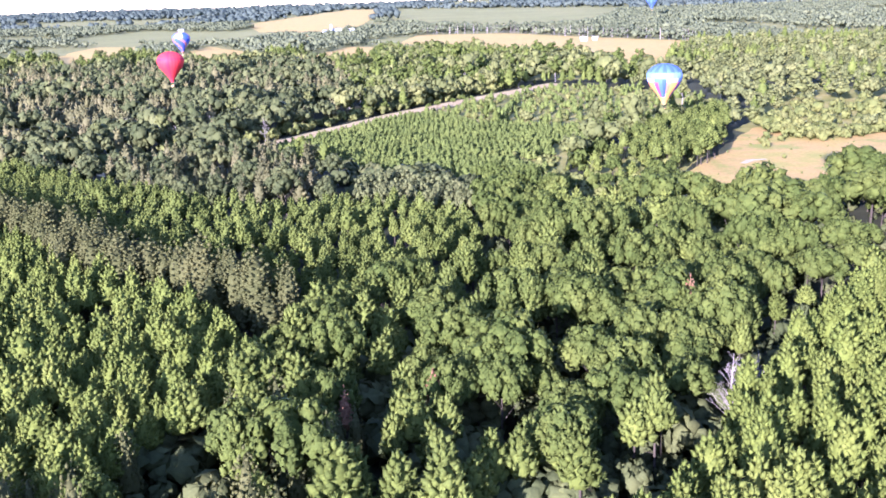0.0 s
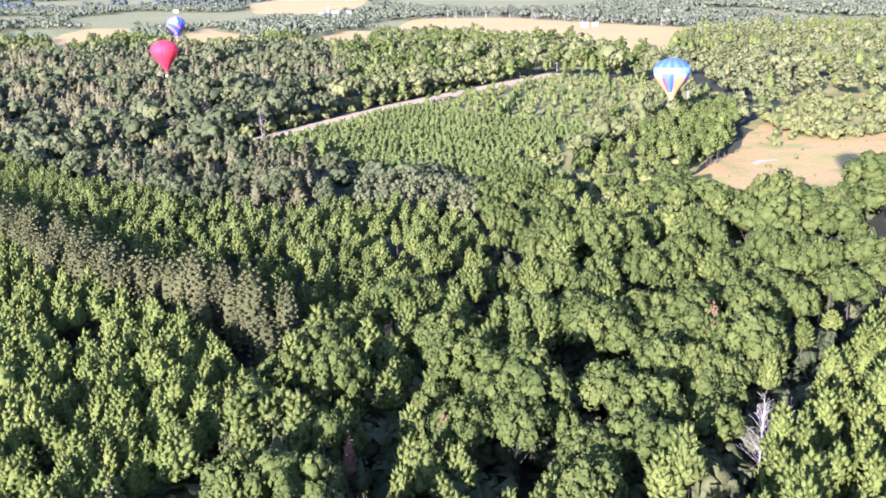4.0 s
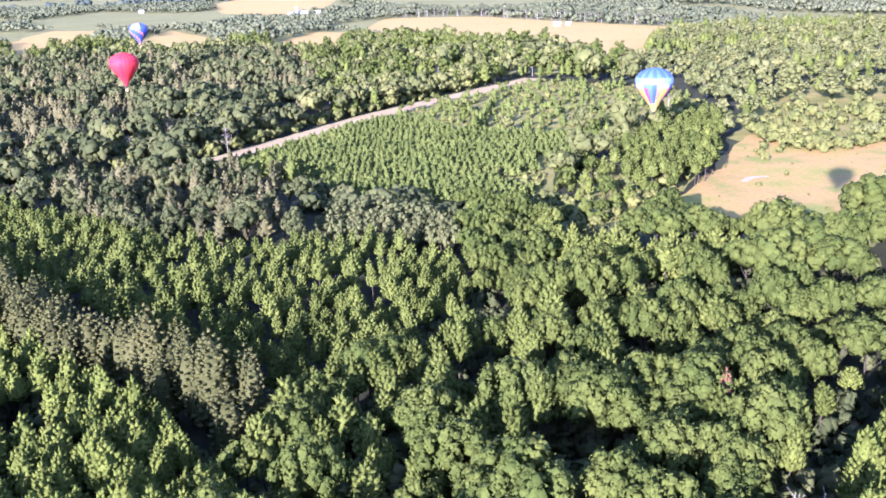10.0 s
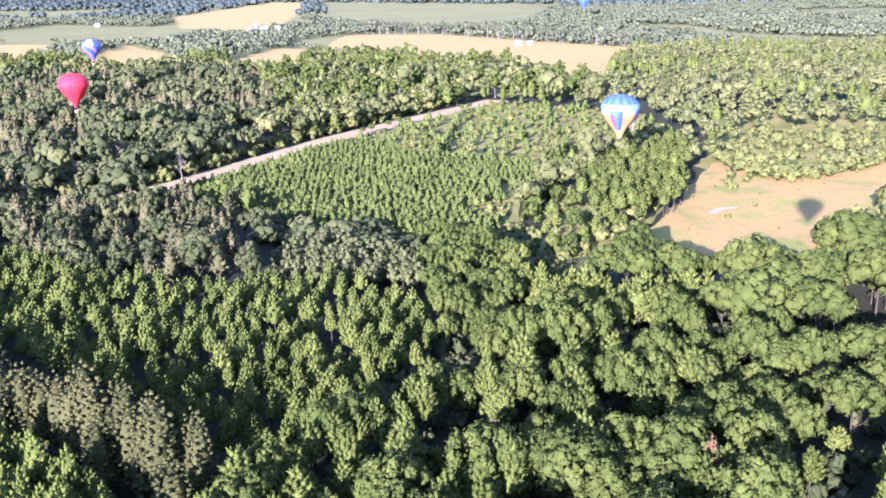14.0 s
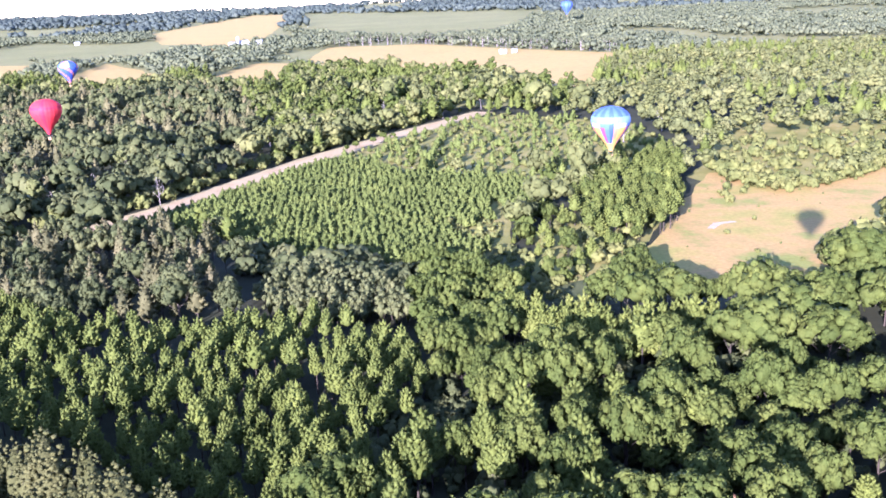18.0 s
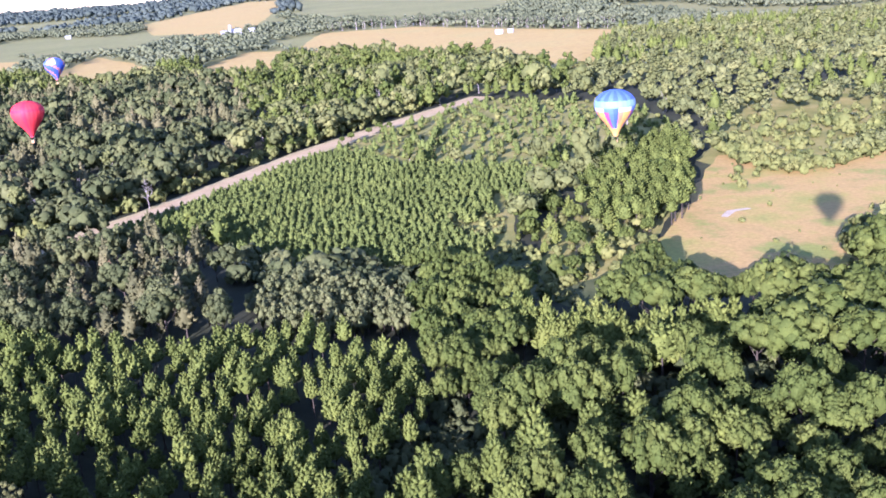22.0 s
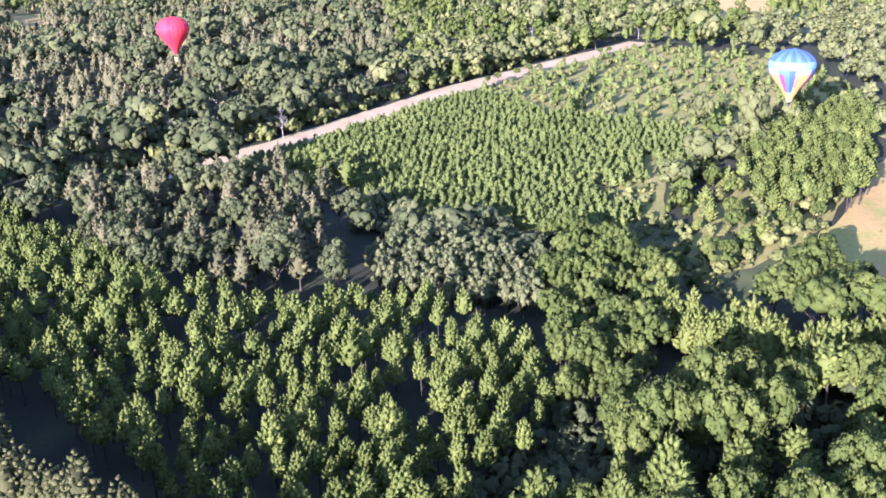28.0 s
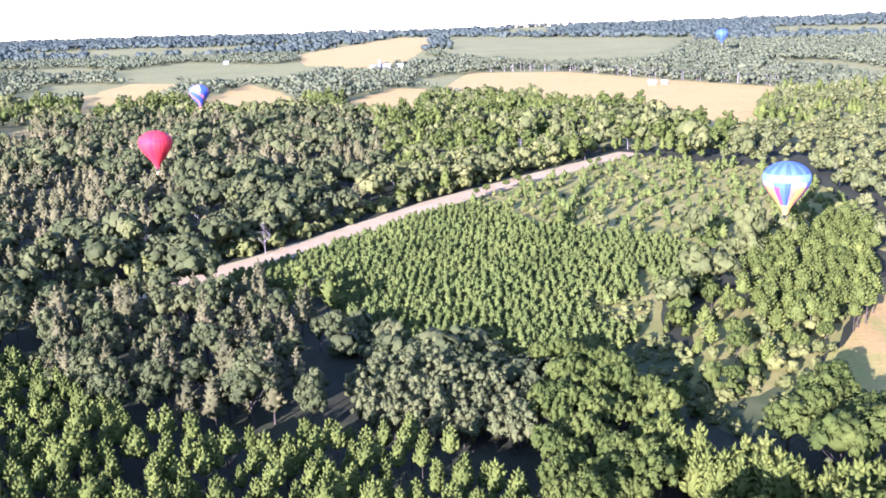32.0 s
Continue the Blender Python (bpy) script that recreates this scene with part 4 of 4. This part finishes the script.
far_clump = small_set(clumps, 6, 12.0, 7.6, 1.2, 4, 0, 3.0, 0.65, seed=300)
far_wood = wood_places(1010, 2250, 14.5, 56, 1750)
tone = np.array([noise.noise((x * 0.004, y * 0.0025, 9.0)) for x, y in far_wood])
far_wood = far_wood[tone > -0.28]
strew("far_wood", far_clump, far_wood, [M_FAR_HAZE], 11.5, 12.0, 1.05, "distant woods between fields", "forest", 57, 0.2)
rim_clump = small_set(clumps, 5, 14.0, 21.0, 0.7, 4, 0, 6.0, seed=320)
rim_wood = wood_places(2250, 4800, 50.0, 58, 3600)
tone = np.array([noise.noise((x * 0.0022, y * 0.0012, 4.0)) for x, y in rim_wood])
rim_wood = rim_wood[tone > -0.22]
strew("horizon_wood", rim_clump, rim_wood, [M_RIM_HAZE], 14.0, 14.0, 1.1, "dark woods reaching to the horizon", "forest", 59, 0.2)
sheet("far_pasture", [(-560, 640), (-2800, 4700), (2400, 4700), (480, 640)], M_CROP, 0.12, "pale pastures glimpsed between the far woods", "field")

# ---------------------------------------------------------------- single trees
def dead_tree(x, y, h, seed):
    r = np.random.default_rng(seed)
    root = tagged(new("dead_tree"), "bare bleached dead tree with forked branches", "tree")
    limbs = [(h * (0.25 + 0.027 * k), h * (0.3 - 0.008 * k), 0.6 + 0.6 * r.random()) for k in range(26)]
    v, t = stem(r, h, 0.15, 0.04, limbs, 5, 0.06)
    ob = new("trunk", mesh_from("trunk", v, t, [M_PALEBARK]))
    ob.parent = root
    root.matrix_basis = pose(x, y, 0, 0, 0, float(r.random() * 360))


for k, (x, y, h) in enumerate([(35.5, 72, 12.5), (37.5, 69.5, 11.5), (40, 75, 12), (38, 72.5, 13), (36.5, 75.5, 12), (39, 70.5, 11.5), (-146, 352, 12), (-182, 383, 12), (-112, 372, 12), (-140, 380, 13)]):
    dead_tree(x, y, h, 400 + k)


def rust_tree(x, y, h, wide, seed):
    r = np.random.default_rng(seed)
    root = tagged(new("withered_pine"), "withered rust-red pine among green trees", "tree")
    v, t = tall_pine_crown(r, h, wide)
    for name, a, b, m in (("crown", v, t, M_RUST), ("trunk", *stem(r, h * 0.9, 0.2, 0.04, pine_limbs(r, h), 6), M_BARK)):
        ob = new(name, mesh_from(name, a, b, [m]))
        ob.parent = root
    root.matrix_basis = pose(x, y, 0)


for k, (x, y, h, w) in enumerate([(-91, 262, 11.5, 1.8), (35.2, 105, 15.5, 2.0), (-7, 66, 13.5, 2.2), (-19, 62, 13, 1.4)]):
    rust_tree(x, y, h, w, 420 + k)

def birch(x, y, h, seed):
    r = np.random.default_rng(seed)
    root = tagged(new("birch_tree"), "slender tree with a pale stem and a thin crown", "tree", "pale-stemmed trees in the wood")
    v, t = billows(r, h, 0.2 * h, h * 0.45, 9, 10)
    for name, a, b, m in (("crown", v, t, M_WOOD), ("trunk", *stem(r, h * 0.9, 0.24, 0.06, oak_limbs(r, h), 6, 0.02), M_PALEBARK)):
        ob = new(name, mesh_from(name, a, b, [m], smooth=True))
        ob.parent = root
    root.matrix_basis = pose(x, y, 0)


for k, (x, y) in enumerate([(-95, 500), (-86, 486), (-70, 508), (-112, 468), (-60, 540), (-48, 560), (-20, 590), (-6, 612), (-130, 440), (-141, 420), (-160, 402),
                            (-118, 396), (-152, 352), (-166, 368), (-176, 340), (8, 640), (30, 660), (-34, 622), (92, 470), (118, 500), (70, 610)]):
    birch(x, y, 13 + (k * 7 % 5), 500 + k)

# ---------------------------------------------------------------- balloons
def cloth(name, colour):
    m, n, l, b = material(name, 0.65, 0.2)
    no, _ = noise_node(n, l, 0.7, 4.0)
    r = ramp(n, [(0.3, tuple(c * 0.86 for c in colour)), (0.7, colour)])
    l.new(no.outputs["Fac"], r.inputs["Fac"])
    l.new(r.outputs["Color"], b.inputs["Base Color"])
    t = n.new("ShaderNodeBsdfTranslucent")
    l.new(r.outputs["Color"], t.inputs["Color"])
    mix = n.new("ShaderNodeMixShader")
    mix.inputs[0].default_value = 0.2
    l.new(b.outputs[0], mix.inputs[1])
    l.new(t.outputs[0], mix.inputs[2])
    l.new(mix.outputs[0], n["Material Output"].inputs["Surface"])
    return m


C_RED = cloth("red_cloth", (0.52, 0.036, 0.046))
C_DEEP = cloth("deep_red_cloth", (0.42, 0.025, 0.05))
C_BLUE = cloth("royal_blue_cloth", (0.05, 0.09, 0.40))
C_GLARE = cloth("pale_blue_glare_cloth", (0.13, 0.22, 0.42))
C_PLUM = cloth("plum_cloth", (0.22, 0.06, 0.2))
C_SKY = cloth("sky_blue_cloth", (0.075, 0.135, 0.40))
C_WHITE = cloth("white_cloth", (0.34, 0.35, 0.42))
C_YELLOW = cloth("yellow_cloth", (0.5, 0.28, 0.08))
C_ORANGE = cloth("orange_red_cloth", (0.55, 0.18, 0.10))
M_WICKER = plain("wicker", (0.28, 0.17, 0.08), 0.8, 0.0, 0.3, 12.0)
M_STEEL = plain("steel", (0.5, 0.5, 0.52), 0.35, 1.0)
M_ROPE = plain("rope", (0.12, 0.11, 0.10), 0.8)

# half-profile of an envelope of width 1: height over the mouth, radius
PROFILE = [(0.0, 0.075), (0.06, 0.10), (0.16, 0.165), (0.28, 0.255), (0.40, 0.35), (0.50, 0.42), (0.60, 0.470), (0.70, 0.497), (0.78, 0.498),
           (0.86, 0.474), (0.93, 0.425), (0.99, 0.355), (1.04, 0.265), (1.075, 0.16), (1.09, 0.06), (1.092, 0.0)]


def balloon(centre, width, scheme, label, gores=24, basket=True):
    """An envelope of sewn gores with a skirt, a burner and a basket on cables. scheme(gore, ring) gives the cloth."""
    x, y, z = centre
    mouth = z - 0.62 * width
    root = tagged(new("hot_air_balloon"), label, "hot-air balloon", "balloons in the air")
    root.matrix_basis = pose(x, y, mouth)
    for g in range(gores):
        bm = bmesh.new()
        rows = []
        for q, r in PROFILE:
            row = []
            for k in range(4):
                a = 2 * math.pi * (g + k / 3) / gores
                puff = 1 + 0.016 * math.sin(math.pi * k / 3)
                row.append(bm.verts.new((r * width * puff * math.cos(a), r * width * puff * math.sin(a), q * width)))
            rows.append(row)
        used = []
        for j in range(len(rows) - 1):
            m = scheme(g, j)
            if m not in used:
                used.append(m)
            for k in range(3):
                f = bm.faces.new((rows[j][k], rows[j][k + 1], rows[j + 1][k + 1], rows[j + 1][k]))
                f.material_index = used.index(m)
        bmesh.ops.remove_doubles(bm, verts=bm.verts, dist=1e-4)
        part("gore", bm, used, root, smooth=True)
    if not basket:
        return root
    bm = bmesh.new()
    lo, hi = [], []
    for k in range(24):
        a = 2 * math.pi * k / 24
        hi.append(bm.verts.new((0.075 * width * math.cos(a), 0.075 * width * math.sin(a), 0)))
        lo.append(bm.verts.new((0.058 * width * math.cos(a), 0.058 * width * math.sin(a), -0.06 * width)))
    for k in range(24):
        bm.faces.new((lo[k], lo[(k + 1) % 24], hi[(k + 1) % 24], hi[k]))
    part("skirt", bm, scheme(0, 0), root, "flared cloth skirt under the mouth", True)
    drop = -0.20 * width
    s = 0.62
    bm = bmesh.new()
    bmesh.ops.create_cube(bm, size=1, matrix=Matrix.Translation((0, 0, drop)) @ Matrix.Diagonal((2 * s, 2 * s, 1.1, 1)))
    top = [f for f in bm.faces if f.normal.z > 0.9]
    inner = bmesh.ops.inset_region(bm, faces=top, thickness=0.09)
    for f in top:
        for v in f.verts:
            v.co.z -= 0.95
    bmesh.ops.bevel(bm, geom=[e for e in bm.edges if abs(e.verts[0].co.z - e.verts[1].co.z) > 0.9], offset=0.08, segments=2, affect="EDGES")
    part("basket", bm, M_WICKER, root, "brown wicker basket")
    bm = bmesh.new()
    bmesh.ops.create_cone(bm, segments=12, radius1=0.16, radius2=0.22, depth=0.5, cap_ends=True, matrix=Matrix.Translation((0, 0, drop + 2.1)))
    part("burner", bm, M_STEEL, root, "steel gas burner")
    for k in range(8):
        a = 2 * math.pi * (k + 0.5) / 8
        p1 = Vector((0.075 * width * math.cos(a), 0.075 * width * math.sin(a), 0.0))
        p0 = Vector((s * 0.9 * (1 if math.cos(a) > 0 else -1), s * 0.9 * (1 if math.sin(a) > 0 else -1), drop + 0.5))
        bm = bmesh.new()
        d = p1 - p0
        m = Matrix.Translation((p0 + p1) / 2) @ d.to_track_quat("Z", "Y").to_matrix().to_4x4()
        bmesh.ops.create_cone(bm, segments=5, radius1=0.02, radius2=0.02, depth=d.length, cap_ends=True, matrix=m)
        part("cable", bm, M_ROPE, root)
    return root


def red_scheme(g, j):
    return C_DEEP if j in (8,) or g % 6 == 0 else C_RED


def blue_scheme(g, j):
    q = g % 6
    if j >= 13:
        return C_SKY
    if j >= 9:
        return C_BLUE if g % 2 else C_SKY
    # pale belt at the widest rings puts the cloth's glare into the colour
    if j >= 7:
        return C_GLARE
    if j < 2:
        return C_YELLOW
    if q == 0:
        return C_WHITE if j > 5 else C_ORANGE if j > 2 else C_YELLOW
    if q in (1, 2):
        return C_WHITE if j > 5 else C_YELLOW
    if q == 3:
        return C_PLUM if j < 6 else C_SKY
    return C_SKY if q == 4 else C_BLUE


def striped_scheme(g, j):
    if j >= 8:
        return (C_ORANGE, C_WHITE, C_BLUE, C_SKY)[(g // 2) % 4]
    return C_BLUE if (g + j) % 5 else C_ORANGE


def far_scheme(g, j):
    return C_SKY if g % 3 else C_BLUE


C_OWN = plain("dense_blue_cloth", (0.05, 0.08, 0.3), 0.5)


def own_scheme(g, j):
    return C_OWN


balloon((-166, 408, 35), 13.0, red_scheme, "bright red hot-air balloon low over the woods")
balloon((69, 378, 23.0), 15.6, blue_scheme, "blue and white hot-air balloon with yellow and red wedges")
balloon((-256, 681, 35), 13.4, striped_scheme, "small blue, white and orange hot-air balloon over the trees")
balloon((240, 1750, 34), 20.5, far_scheme, "pale blue hot-air balloon far off near the horizon")
# the balloon that carries the flight, above the view; its shadow lies on the meadow
balloon((-0.6, -11.5, 89.5), 8.6, own_scheme, "blue hot-air balloon envelope casting a round shadow on the meadow", 16, False)

# ---------------------------------------------------------------- farm buildings
M_PAINT = plain("white_boards", (0.196, 0.196, 0.196), 0.6)
M_ROOF = plain("grey_roof", (0.22, 0.23, 0.25), 0.5)
M_GLASS = plain("dark_window", (0.03, 0.035, 0.04), 0.1)


def house(x, y, long, deep, wall, turn, label, name="farm_house"):
    z = float(ground_z(x, y)) + 0.3
    root = tagged(new(name), label, "house")
    root.matrix_basis = pose(x, y, z, 0, 0, turn)
    bm = bmesh.new()
    bmesh.ops.create_cube(bm, size=1, matrix=Matrix.Translation((0, 0, wall / 2)) @ Matrix.Diagonal((long, deep, wall, 1)))
    part("wall", bm, M_PAINT, root)
    bm = bmesh.new()
    a, b, e = long / 2 + 0.5, deep / 2 + 0.5, deep * 0.42
    v = [bm.verts.new(p) for p in ((-a, -b, wall), (a, -b, wall), (a, b, wall), (-a, b, wall), (-a, 0, wall + e), (a, 0, wall + e))]
    for f in ((0, 1, 5, 4), (2, 3, 4, 5), (0, 4, 3), (1, 2, 5), (3, 2, 1, 0)):
        bm.faces.new([v[k] for k in f])
    part("roof", bm, M_ROOF, root, "grey pitched roof")
    for k in range(3):
        bm = bmesh.new()
        bmesh.ops.create_cube(bm, size=1, matrix=Matrix.Translation((long * (k - 1) * 0.3, -deep / 2 - 0.02, wall * 0.55)) @ Matrix.Diagonal((long * 0.09, 0.1, wall * 0.3, 1)))
        part("window", bm, M_GLASS, root)
    return root


def silo(x, y, r, h):
    z = float(ground_z(x, y)) + 0.3
    root = tagged(new("silo"), "white round farm silo with a domed cap", "silo")
    root.matrix_basis = pose(x, y, z)
    bm = bmesh.new()
    bmesh.ops.create_cone(bm, segments=20, radius1=r, radius2=r, depth=h, cap_ends=True, matrix=Matrix.Translation((0, 0, h / 2)))
    part("tower", bm, M_PAINT, root, smooth=True)
    bm = bmesh.new()
    bmesh.ops.create_uvsphere(bm, u_segments=20, v_segments=8, radius=r * 1.02, matrix=Matrix.Translation((0, 0, h)))
    part("dome", bm, M_ROOF, root, smooth=True)


house(-303, 1575, 15, 8, 5, 10, "white barn with a grey roof at the wood's edge", "barn")
house(-280, 1585, 11, 7, 4.2, -20, "white farmhouse beside the barn")
house(-326, 1590, 9, 6, 3.4, 30, "low white farm shed beside the barn", "farm_shed")
silo(-311, 1567, 2.6, 13)
house(80, 1128, 8, 5.5, 2.8, 5, "small white house at the edge of the hay field")
house(94, 1136, 6, 5, 2.4, -10, "small pale shed by the hay field", "farm_shed")
house(-676, 1871, 10, 7, 3.4, 15, "distant white farm building among trees", "barn")
